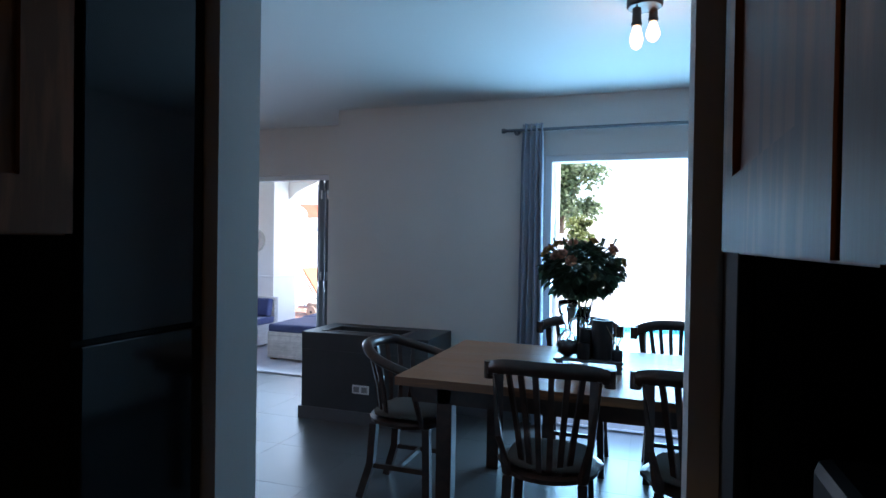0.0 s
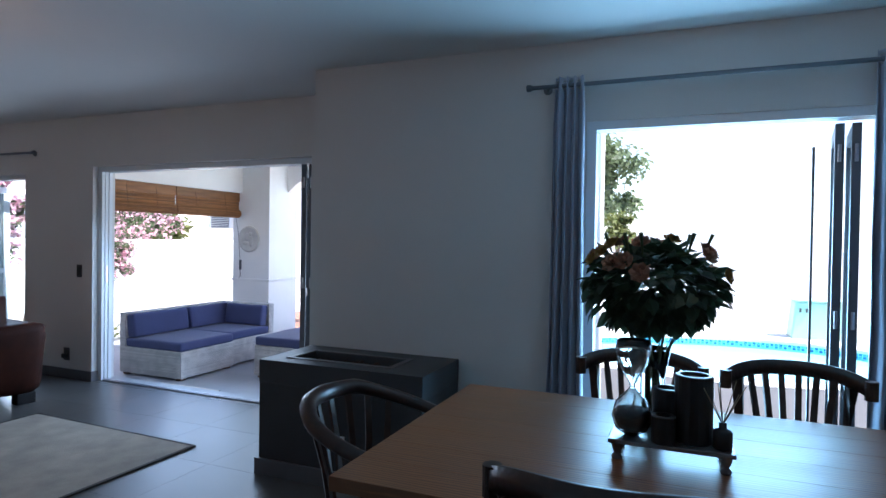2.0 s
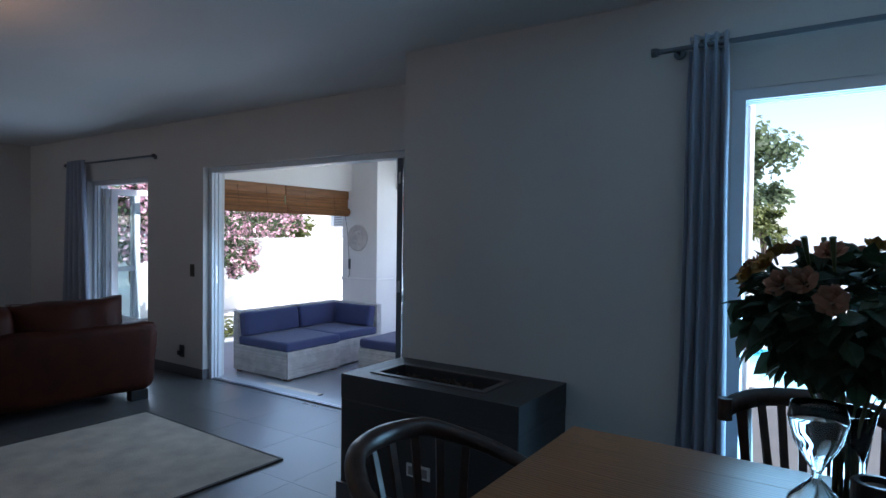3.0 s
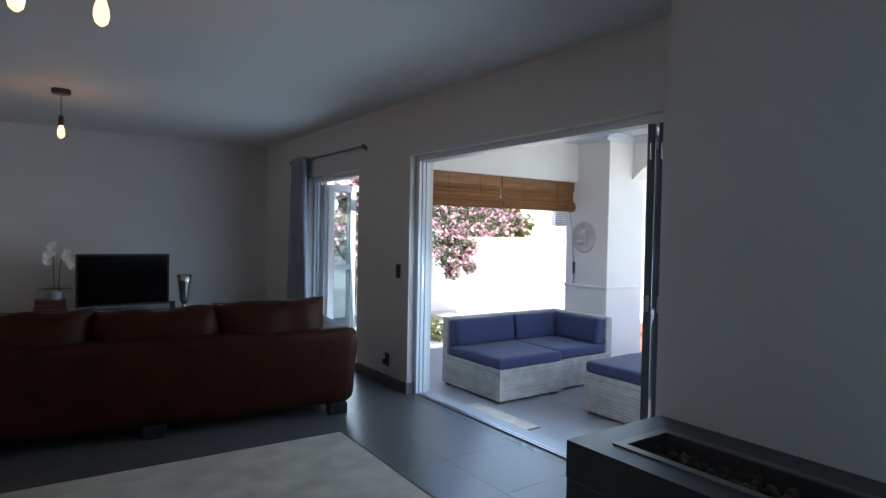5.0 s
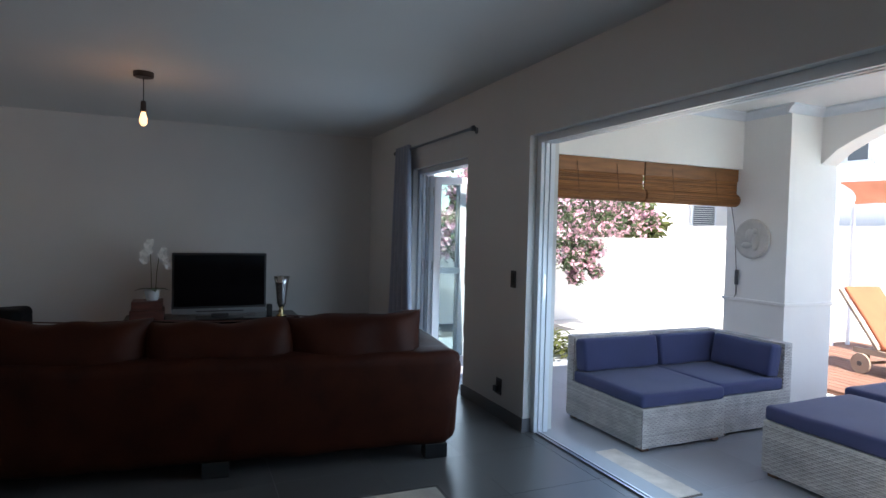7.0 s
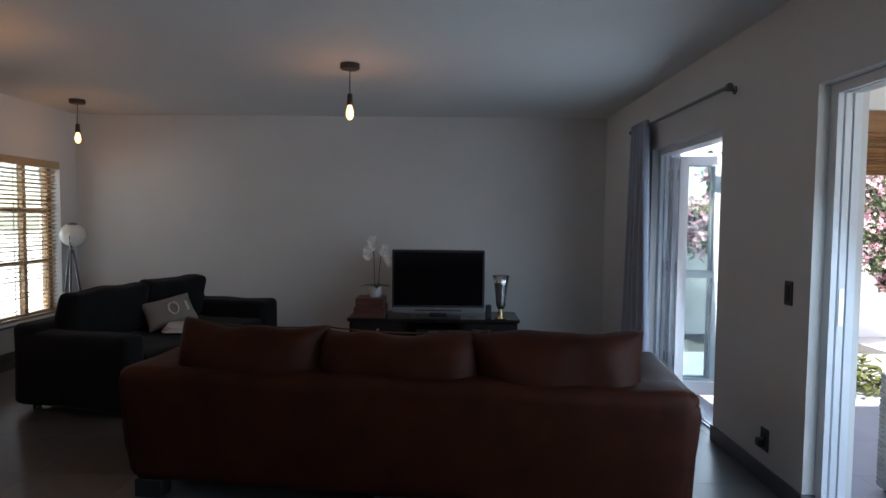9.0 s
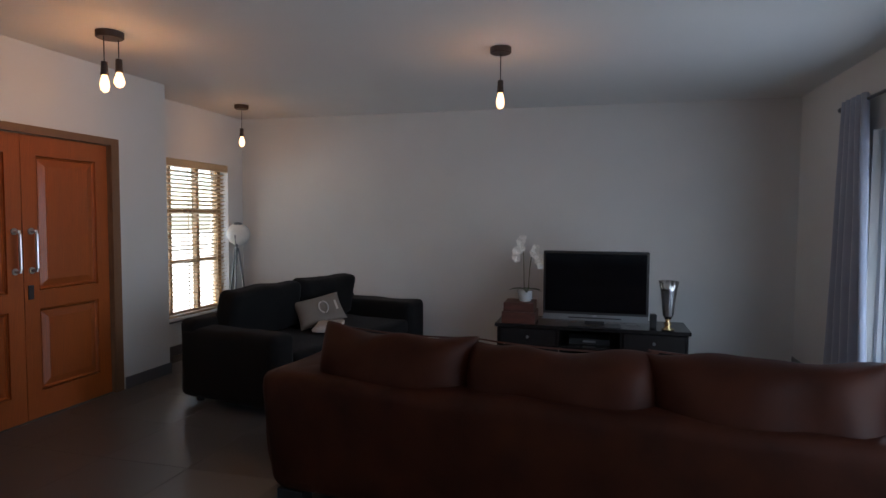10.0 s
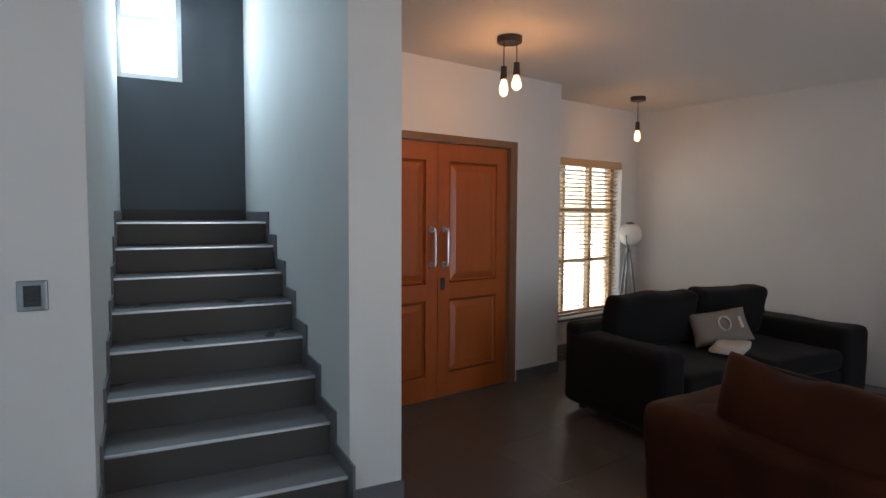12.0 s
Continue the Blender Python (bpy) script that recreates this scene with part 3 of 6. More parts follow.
for x0, x1 in ((-9.0, -8.665), (-8.615, -8.21), (-8.17, -7.86)):
    part("cross_bar", boxes((x0, ya + 0.01, 0.875, x1, yb - 0.01, 0.915), (x0, ya + 0.01, 1.435, x1, yb - 0.01, 1.475)), WOODF, w1)
    for z0, z1 in ((0.35, 0.875), (0.915, 1.435), (1.475, 1.93)):
        pn = part("pane", boxm(x0, YW - 0.143, z0, x1, YW - 0.137, z1), GLASS, w1)
        pn.visible_shadow = False
part("window_sill", boxm(-9.06, YW - 0.105, 0.268, -7.80, YW + 0.02, 0.288, bevel=0.004), SKIRT, w1)
for x in (-8.45,):
    for z in (0.965, 1.515):
        part("window_catch", boxm(x - 0.05, yb, z - 0.09, x + 0.05, yb + 0.025, z - 0.065, bevel=0.004), BLACK, w1)
bl = thing("venetian_blind", "wooden venetian blind with open slats in the window", "blind", pose(-8.43, YW - 0.045, 0.075))
part("pelmet", boxm(-0.615, 0.0, 1.92, 0.615, 0.055, 2.0, bevel=0.004), BLINDW, bl, "wooden pelmet board")
part("bottom_rail", boxm(-0.605, -0.025, 0.315, 0.605, 0.025, 0.335, bevel=0.003), BLINDW, bl)
slat = bmesh.new()
prof = [(-0.025, -0.003), (0.0, 0.0005), (0.025, -0.003)]
r0 = [[slat.verts.new((x, y, z + dz)) for y, z in prof] for x in (-0.60, 0.60) for dz in (0.0, 0.0028)]
for q in range(2):
    slat.faces.new((r0[1][q], r0[1][q + 1], r0[3][q + 1], r0[3][q]))
    slat.faces.new((r0[0][q], r0[2][q], r0[2][q + 1], r0[0][q + 1]))
slat.faces.new((r0[0][0], r0[1][0], r0[3][0], r0[2][0]))
slat.faces.new((r0[0][2], r0[2][2], r0[3][2], r0[1][2]))
sm = bpy.data.meshes.new("slat")
slat.to_mesh(sm)
slat.free()
sm.materials.append(BLINDW)
for k in range(35):
    share("slat", sm, bl, pose(0, 0, 0.365 + 0.0445 * k, 17 + 3 * math.sin(k * 1.7), 0.15 * math.sin(k * 2.3), 0))
for x in (-0.42, 0.0, 0.42):
    part("cord", boxes((x - 0.006, 0.026, 0.33, x + 0.006, 0.027, 1.92), (x - 0.006, -0.027, 0.33, x + 0.006, -0.026, 1.92)), BLINDW, bl)


# ---- pendants ----
FIL = plain("filament", (1, 0.6, 0.25), 0.5, emit=(1.0, 0.50, 0.16), strength=14)
BULB = plain("warm_bulb_glass", (1.0, 0.75, 0.45), 0.3, emit=(1.0, 0.55, 0.24), strength=1.0)
BAKEL = mat("dark_bronze", (0.05, 0.028, 0.02), 0.45, var=0.1, bump=0.01)


def pendant(x, y, bulbs, label, r=0.075, power=1.0):
    """A ceiling rose with one or two bare bulbs on cords; bulbs are (dx, dy, height of the bulb's middle, kind)."""
    p_ = thing("pendant_lamp", label, "pendant lamp", pose(x, y, 0))
    part("ceiling_rose", lathe([(r, H), (r, H - 0.035), (r - 0.008, H - 0.042), (0.02, H - 0.043)], 28), BAKEL, p_, "dark round ceiling rose")
    for dx, dy, z, big in bulbs:
        part("cord", tube([(dx, dy, H - 0.04), (dx, dy, z + 0.13)], 0.0035, 6), BLACK, p_)
        sk = part("socket", lathe([(0.008, z + 0.145), (0.02, z + 0.14), (0.022, z + 0.075), (0.025, z + 0.07), (0.024, z + 0.055)], 16, at=(dx, dy, 0)), BAKEL, p_, "dark bronze lamp socket")
        prof_ = [(0.014, z + 0.06), (0.018, z + 0.045), (0.028, z + 0.01), (0.030, z - 0.015), (0.024, z - 0.042), (0.009, z - 0.056)] if big else [(0.014, z + 0.058), (0.02, z + 0.04), (0.033, z + 0.005), (0.034, z - 0.012), (0.024, z - 0.034), (0.008, z - 0.044)]
        bo = part("bulb", smooth(lathe(prof_, 20, at=(dx, dy, 0))), BULB, p_, "glowing warm filament bulb")
        bo.visible_shadow = False
        li = bpy.data.lights.new("bulb_light", "POINT")
        li.energy, li.color, li.shadow_soft_size = power * 0.65, (1.0, 0.48, 0.18), 0.03
        lo = new("bulb_light", li)
        lo.location = (x + dx, y + dy, z)
    return p_


pendant(-7.017, 3.006, ((0, 0, 2.30, True),), "dark pendant with one glowing filament bulb")
pendant(-8.506, -0.057, ((0, 0, 2.28, True),), "dark pendant with one glowing filament bulb", power=0.9)
pendant(-6.062, 0.584, ((0.055, 0.005, 2.325, True), (-0.035, 0.035, 2.36, False)), "dark pendant with two glowing filament bulbs", 0.085, 1.1)
pendant(-3.58, 2.88, ((0.0, 0.14, 2.34, True), (0.02, -0.14, 2.33, True)), "dark wide pendant with two glowing filament bulbs", 0.17, 1.15)
pendant(0.35, 3.20, ((-0.035, -0.05, 2.47, True), (0.04, 0.08, 2.53, False)), "dark pendant with two glowing filament bulbs", 0.085, 0.5)

# ---- leather sofa ----
LEATH = mat("brown_leather", (0.046, 0.0102, 0.0040), 0.55, var=0.16, scale=5, grain=240, bump=0.10, spec=0.14, color2=(0.022, 0.0046, 0.0020))
SEAM = mat("leather_seam", (0.09, 0.03, 0.02), 0.5, var=0.1)
ls = thing("leather_sofa", "long dark brown leather sofa with three loose back cushions", "sofa", pose(-5.395, 2.045, 0, 0, 0, -6.6))


def soft_box(x0, y0, z0, x1, y1, z1, r=0.05, n=6, seed=0, rough=0.01):
    """A padded block with rounded edges and a slightly uneven skin."""
    bm = bmesh.new()
    bm_box(bm, x0, y0, z0, x1, y1, z1)
    bmesh.ops.bevel(bm, geom=bm.edges[:], offset=r, segments=4, affect="EDGES", profile=0.5)
    ln = max(x1 - x0, y1 - y0, z1 - z0)
    for ax in range(3):
        lo, hi = ((x0, x1), (y0, y1), (z0, z1))[ax]
        k = max(1, int((hi - lo) / max(ln / (n * 2), 0.09)))
        for q in range(1, k):
            co, no = Vector((0, 0, 0)), Vector((0, 0, 0))
            co[ax], no[ax] = lo + (hi - lo) * q / k, 1
            bmesh.ops.bisect_plane(bm, geom=bm.verts[:] + bm.edges[:] + bm.faces[:], plane_co=co, plane_no=no)
    for v in bm.verts:
        v.co += Vector((noise.noise(v.co * 4 + Vector((seed, 0, 0))), noise.noise(v.co * 4 + Vector((0, seed, 9))), noise.noise(v.co * 4 + Vector((7, 0, seed))))) * rough
    return smooth(bm)


def pillow_shape(d, w, h, p=4.0, ear=0.05, seed=0, rough=0.01, n=18, edge=0.012):
    """A stuffed cushion with a sewn edge: thick in the middle (along x), pinched to points at its corners."""
    bm = bmesh.new()
    off = Vector((seed * 2.3, seed, seed * 1.1))
    sides = []
    for sg in (1, -1):
        rows_ = []
        for i in range(n + 1):
            row = []
            for j in range(n + 1):
                u, v = math.sin(math.pi * (i / n - 0.5)), math.sin(math.pi * (j / n - 0.5))
                t_ = ((1 - abs(u) ** p) * (1 - abs(v) ** p)) ** 0.5
                q = Vector((sg * (edge / 2 + d / 2 * t_), w / 2 * u * (1 - ear * (1 - v * v)), h / 2 * v * (1 - ear * 1.4 * (1 - u * u))))
                row.append(bm.verts.new(q + Vector((noise.noise(q * 5 + off), 0.5 * noise.noise(q * 3 + off), noise.noise(q * 4 - off))) * rough))
            rows_.append(row)
        for i in range(n):
            for j in range(n):
                bm.faces.new((rows_[i][j], rows_[i + 1][j], rows_[i + 1][j + 1], rows_[i][j + 1]))
        sides.append(rows_)
    bmesh.ops.recalc_face_normals(bm, faces=bm.faces[:])
    rim = lambda g: [g[i][0] for i in range(n)] + [g[n][j] for j in range(n)] + [g[i][n] for i in range(n, 0, -1)] + [g[0][j] for j in range(n, 0, -1)]
    a_, b_ = rim(sides[0]), rim(sides[1])
    for k in range(len(a_)):
        bm.faces.new((a_[k], a_[(k + 1) % len(a_)], b_[(k + 1) % len(a_)], b_[k]))
    bmesh.ops.recalc_face_normals(bm, faces=bm.faces[:])
    return smooth(bm)


def flare(bm, y_mid, top, side=0.035, back=0.04):
    """Draws a padded body in towards its foot, at both ends and at the back."""
    for v in bm.verts:
        k = 1 - min(max(v.co.z / top, 0), 1)
        v.co.y -= (1 if v.co.y > y_mid else -1) * side * k ** 1.4 * min(abs(v.co.y - y_mid) / 1.2, 1)
        if v.co.x > -0.15:
            v.co.x -= back * k ** 1.4
    return bm


SL = 2.94
part("back_body", flare(soft_box(-0.32, 0.02, 0.085, 0.0, SL - 0.02, 0.70, 0.075, n=9, seed=1, rough=0.016), SL / 2, 0.70), LEATH, ls)
part("seat_base", soft_box(-0.95, 0.28, 0.085, -0.30, SL - 0.28, 0.32, 0.04, seed=2), LEATH, ls)
for k, (y0, y1) in enumerate(((0.30, 1.07), (1.08, 1.86), (1.87, 2.64))):
    part("seat_cushion", soft_box(-0.98, y0, 0.32, -0.30, y1, 0.50, 0.06, seed=3 + k), LEATH, ls)
for k, (y0, y1, tilt, dz) in enumerate(((0.29, 1.06, -10, -0.035), (1.06, 1.88, -13, -0.042), (1.86, 2.69, -9, -0.026))):
    c = part("back_cushion", pillow_shape(0.34, y1 - y0 + 0.05, 0.50, 4.4, 0.03, k + 1, 0.036, n=22), LEATH, ls)
    c.matrix_basis = pose(-0.24, (y0 + y1) / 2, 0.695 + dz, 0.8 * (k - 1), tilt, 0)
    part("piping", sweep([(0.0, u * (y1 - y0 + 0.02) * 0.5, 0.250 - 0.018 * (1 - u * u)) for u in [q / 8 for q in range(-8, 9)]], 0.008, 0.008), SEAM, c)
for k, (y0, y1) in enumerate(((0.0, 0.29), (SL - 0.29, SL))):
    arm = part("armrest", flare(soft_box(-1.0, y0, 0.085, -0.015, y1, 0.665, 0.09, n=8, seed=8 + k, rough=0.016), SL / 2, 0.665, 0.038, 0.038), LEATH, ls)
    part("arm_pad", soft_box(-0.97, y0 + 0.012, 0.60, -0.035, y1 - 0.012, 0.690, 0.043, n=8, seed=14 + k, rough=0.012), LEATH, arm, "padded leather arm top")
for x, y in ((-0.11, 0.16), (-0.11, 1.45), (-0.11, SL - 0.16), (-0.90, 0.16), (-0.90, SL - 0.16)):
    part("foot", boxm(x - 0.05, y - 0.075, 0, x + 0.05, y + 0.075, 0.095, bevel=0.006), BLACK, ls, "black block foot")

# ---- dark sofa in the corner ----
CHAR = mat("charcoal_cloth", (0.0065, 0.0065, 0.0072), 0.9, var=0.12, scale=5, grain=300, bump=0.15, spec=0.2, sheen=0.04)
dsf = thing("fabric_sofa", "charcoal fabric sofa standing askew by the window", "sofa", pose(-6.755, 0.49, 0.0, 0, 0, -11.5))
part("seat_base", soft_box(-2.0, 0.12, 0.05, -0.22, 0.97, 0.28, 0.03, seed=1), CHAR, dsf)
part("back_frame", soft_box(-2.18, 0.0, 0.05, -0.02, 0.20, 0.665, 0.05, seed=2), CHAR, dsf)
for k, (x0, x1) in enumerate(((-1.08, -0.24), (-1.96, -1.10))):
    part("seat_cushion", soft_box(x0, 0.20, 0.28, x1, 1.0, 0.44, 0.05, seed=k + 3), CHAR, dsf)
    b_ = part("back_cushion", soft_box(x0, -0.10, -0.20, x1, 0.10, 0.22, 0.06, seed=k + 5, rough=0.02), CHAR, dsf)
    b_.matrix_basis = pose(0, 0.25, 0.662, -10, 0, 0)
for k, (x0, x1) in enumerate(((-0.24, 0.0), (-2.30, -1.96))):
    part("armrest", soft_box(x0, 0.02, 0.05, x1, 1.0, 0.605, 0.06, seed=7 + k), CHAR, dsf)
for x in (-0.12, -2.08):
    for y in (0.12, 0.90):
        part("foot", tube([(x, y, 0), (x, y, 0.06)], 0.03, 12), BLACK, dsf)
TAUPE = mat("taupe_cloth", (0.20, 0.175, 0.15), 0.9, var=0.1, grain=320, bump=0.2)
CREAM = mat("cream_wool", (0.55, 0.52, 0.48), 0.95, var=0.1, grain=200, bump=0.3)
pil = thing("throw_pillow", "taupe throw pillow with pale printed ring, on the sofa", "pillow", pose(-7.77, 1.22, 0.605, -60, 0, -50) @ pose(0, 0, 0, 0, -90, 0) @ pose(0, 0, 0, 12, 0, 0))
part("pillow_case", pillow_shape(0.15, 0.27, 0.44, 3.0, 0.06, 4, 0.012), TAUPE, pil)
part("printed_ring", sweep([(0.079, 0.055 * math.sin(a), 0.02 + 0.042 * math.cos(a)) for a in [2 * math.pi * q / 24 for q in range(25)]], 0.024, 0.012), CREAM, pil, "pale printed ring")
part("printed_bar", boxm(0.058, -0.045, 0.135, 0.068, 0.045, 0.155), CREAM, pil, "pale printed stroke")
blk = thing("folded_blanket", "cream folded blanket lying on the sofa seat", "blanket", pose(-7.68, 1.35, 0.475, 0, 0, 14))
for k in range(3):
    part("blanket_fold", smooth(cushion(0.42 - 0.03 * k, 0.24, 0.035, 0.3, 6, 11 + k, 0.012)), CREAM, blk).matrix_basis = pose(0.01 * k, 0.012 * k, 0.018 * k + 0.0, 0, 0, 3 * k)

# ---- television corner ----
TVW = mat("black_stand_lacquer", (0.014, 0.012, 0.012), 0.25, var=0.05, bump=0.01)
RBOX = mat("red_brown_wood", (0.10, 0.032, 0.022), 0.45, var=0.12, wood="X", stretch=(3, 0.6, 3))
tvs = thing("tv_stand", "low black lacquered television stand with drawers", "tv stand", pose(-8.97, 3.63, 0))
part("carcass", boxes((0, -0.87, 0.06, 0.50, -0.85, 0.42), (0, 0.85, 0.06, 0.50, 0.87, 0.42), (0, -0.85, 0.06, 0.50, 0.85, 0.08), (0, -0.85, 0.08, 0.012, 0.85, 0.42), (0.02, -0.30, 0.08, 0.50, -0.28, 0.42), (0.02, 0.28, 0.08, 0.50, 0.30, 0.42), (0.02, -0.28, 0.24, 0.48, 0.28, 0.255)), TVW, tvs)
part("stand_top", boxm(-0.01, -0.89, 0.42, 0.53, 0.89, 0.455, bevel=0.004), TVW, tvs)
for y0, y1 in ((-0.84, -0.31), (0.31, 0.84)):
    for z0, z1 in ((0.09, 0.245), (0.255, 0.41)):
        dr = part("drawer_front", boxm(0.50, y0, z0, 0.518, y1, z1, bevel=0.003), TVW, tvs)
        part("drawer_knob", tube([(0.518, (y0 + y1) / 2, (z0 + z1) / 2), (0.535, (y0 + y1) / 2, (z0 + z1) / 2)], 0.013, 12), STEEL, dr, "small steel knob")
for y in (-0.80, 0.80):
    for x in (0.05, 0.45):
        part("foot", boxm(x - 0.03, y - 0.03, 0, x + 0.03, y + 0.03, 0.06), TVW, tvs)
ml = thing("media_player", "flat black media player on the stand shelf", "media player", pose(-8.75, 3.63, 0.255))
part("player_body", boxm(-0.12, -0.19, 0, 0.12, 0.19, 0.055, bevel=0.004), BLACK, ml)
part("display", boxm(0.12, -0.06, 0.02, 0.1215, 0.06, 0.04), SATIN, ml)
tv = thing("television", "black flat television with silver lower bezel, switched off", "television", pose(-8.50, 3.676, 0.455))
SCREEN = plain("screen_glass", (0.004, 0.004, 0.005), 0.12)
SILV = mat("silver_plastic", (0.20, 0.21, 0.22), 0.35, metal=0.4, var=0.03, bump=0.01)
part("housing", boxm(-0.065, -0.48, 0.09, 0.0, 0.48, 0.708, bevel=0.008), BLACK, tv)
part("screen", boxm(0.0, -0.458, 0.135, 0.003, 0.458, 0.685), SCREEN, tv)
part("lower_bezel", boxm(0.0, -0.479, 0.055, 0.006, 0.479, 0.112, bevel=0.002), SILV, tv, "silver lower bezel with speaker strip")
part("speaker_slot", boxm(0.006, -0.24, 0.075, 0.0075, 0.24, 0.087), BLACK, tv)
part("stand_neck", boxm(-0.06, -0.09, 0.012, -0.02, 0.09, 0.10, bevel=0.006), BLACK, tv)
part("stand_foot", boxm(-0.13, -0.24, 0, 0.09, 0.24, 0.014, bevel=0.005), BLACK, tv)
part("badge", boxm(0.006, -0.02, 0.099, 0.0072, 0.02, 0.105), STEEL, tv)
whole("loudspeaker", boxm(-0.04, -0.03, 0, 0.04, 0.03, 0.13, bevel=0.01), BLACK, "small black loudspeaker beside the television", "loudspeaker", pose(-8.60, 4.205, 0.455))
bx = thing("wooden_box", "red-brown wooden box on the television stand", "box", pose(-8.62, 2.965, 0.455))
part("box_body", boxm(-0.17, -0.16, 0, 0.17, 0.16, 0.11, bevel=0.005), RBOX, bx)
part("box_lid", boxm(-0.15, -0.145, 0.111, 0.15, 0.145, 0.20, bevel=0.004), RBOX, bx)
orc = thing("orchid", "white orchid in a glass pot on the box", "orchid", pose(-8.62, 3.01, 0.655))
POTG = plain("frosted_pot", (0.72, 0.73, 0.74), 0.25, trans=0.4)
ORCW = mat("orchid_petal", (0.80, 0.78, 0.74), 0.6, var=0.05, scale=20, bump=0.03)
LEAFG = mat("dark_leaf", (0.035, 0.075, 0.03), 0.4, var=0.2, scale=8, bump=0.05, rnd=0.15, island=True)
STEM = mat("stem_green", (0.07, 0.10, 0.035), 0.5, var=0.15)
part("pot", smooth(lathe([(0.055, 0), (0.06, 0.01), (0.078, 0.11), (0.072, 0.11), (0.055, 0.02)], 20)), POTG, orc, "pale translucent pot")


def leaf_face(bm, base, direction, normal, length, width, curl=0.15):
    """A pointed leaf of six faces, folded along its rib and drooping."""
    d = Vector(direction).normalized()
    n = Vector(normal)
    n = (n - d * n.dot(d))
    n = n.normalized() if n.length > 1e-4 else d.orthogonal()
    s = d.cross(n)
    ribs, lefts, rights = [], [], []
    for u, w in ((0, 0.04), (0.35, 0.5), (0.7, 0.4), (1, 0.0)):
        c = Vector(base) + d * length * u - n * curl * length * u * u
        ribs.append(bm.verts.new(c))
        if w:
            lefts.append(bm.verts.new(c + s * width * w + n * width * 0.12))
            rights.append(bm.verts.new(c - s * width * w + n * width * 0.12))
    for i in range(2):
        bm.faces.new((ribs[i], ribs[i + 1], lefts[i + 1], lefts[i]))
        bm.faces.new((ribs[i + 1], ribs[i], rights[i], rights[i + 1]))
    bm.faces.new((ribs[2], ribs[3], lefts[2]))
    bm.faces.new((ribs[3], ribs[2], rights[2]))


rng = random.Random(5)
bm = bmesh.new()
for a in (1.3, 1.75, -1.4, -1.8, 3.0, 0.2):
    leaf_face(bm, (0, 0, 0.115), (math.cos(a), math.sin(a), 0.22), (0, 0, 1), 0.17, 0.055, 0.3)
part("leaves", bm, LEAFG, orc)
for k, (dy, top, lean) in enumerate(((-0.01, 0.60, -0.02), (0.03, 0.53, 0.05))):
    pts = [(0, dy, 0.1), (0.0, dy + lean * 0.2, 0.3), (0.01, dy + lean * 0.6, top - 0.08), (0.03, dy + lean * 1.2, top), (0.05, dy + lean * 1.9, top - 0.03)]
    part("flower_stem", tube(pts, 0.004, 6), STEM, orc)
    for q in range(5):
        fx = Vector(pts[3]).lerp(Vector(pts[4]), q / 3) + Vector((0.03, rng.uniform(-0.045, 0.045), -0.05 * q * 0.6 + rng.uniform(-0.02, 0.02)))
        bm = bmesh.new()
        for pa in range(5):
            a = pa * 2 * math.pi / 5 + rng.random()
            leaf_face(bm, fx, (0.25, math.cos(a), math.sin(a)), (1, 0, 0), 0.05, 0.054, 0.1)
        part("flower", bm, ORCW, orc, "white orchid flower")
vs_ = thing("fluted_vase", "silver fluted vase with gilt foot on the stand", "vase", pose(-8.52, 4.325, 0.455))
MERC = plain("mercury_silver", (0.60, 0.60, 0.60), 0.2, 1.0)
part("vase_foot", smooth(lathe([(0.055, 0), (0.055, 0.012), (0.022, 0.03), (0.035, 0.055), (0.02, 0.08), (0.026, 0.10)], 20)), BRASS, vs_, "gilt turned foot")
bm = lathe([(0.026, 0.10), (0.045, 0.14), (0.055, 0.25), (0.068, 0.36), (0.085, 0.45), (0.08, 0.45), (0.06, 0.34), (0.04, 0.15)], 40)
for v in bm.verts:
    a = math.atan2(v.co.y, v.co.x)
    k = 1 + 0.07 * math.cos(a * 10)
    v.co.x *= k
    v.co.y *= k
part("vase_body", smooth(bm), MERC, vs_)
whole("cable_box", boxm(-0.10, -0.16, 0, 0.10, 0.16, 0.10, bevel=0.01), BLACK, "small black box on the floor beside the stand", "box", pose(-8.85, 4.75, 0))

# ---- tripod lamp ----
tl = thing("tripod_lamp", "floor lamp with pale round head on dark tripod legs", "floor lamp", pose(-8.92, -0.42, 0))
for a in (0.4, 2.5, 4.6):
    part("leg", tube([(0.02 * math.cos(a), 0.02 * math.sin(a), 1.10), (0.17 * math.cos(a), 0.17 * math.sin(a), 0)], 0.011, 8), DARKROD, tl)
part("stem", tube([(0, 0, 1.06), (0, 0, 1.20)], 0.014, 10), DARKROD, tl)
DOME = mat("pale_enamel", (0.78, 0.77, 0.74), 0.4, var=0.04, scale=8, bump=0.02)
bm = lathe([(0.001, 0.075), (0.05, 0.068), (0.09, 0.045), (0.118, 0.01), (0.130, -0.03), (0.126, -0.045), (0.10, -0.062), (0.05, -0.074), (0.001, -0.078)], 28)
part("shade", smooth(bm), DOME, tl, "pale frosted round lamp head").matrix_basis = pose(0.0, 0.02, 1.26, 98, 0, 118)
part("shade_rim", tube([(0.131 * math.cos(a), 0.131 * math.sin(a), 0) for a in [2 * math.pi * q / 30 for q in range(31)]], 0.006, 6, caps=False), STEEL, tl).matrix_basis = pose(0.0, 0.02, 1.26, 98, 0, 118) @ pose(0, 0, -0.03)
part("yoke", tube([(0.15 * math.cos(a), 0, 1.26 - 0.15 * math.sin(a)) for a in [math.pi * q / 12 for q in range(13)]], 0.007, 6), DARKROD, tl).matrix_basis = pose(0, 0, 0, 0, 0, 28)
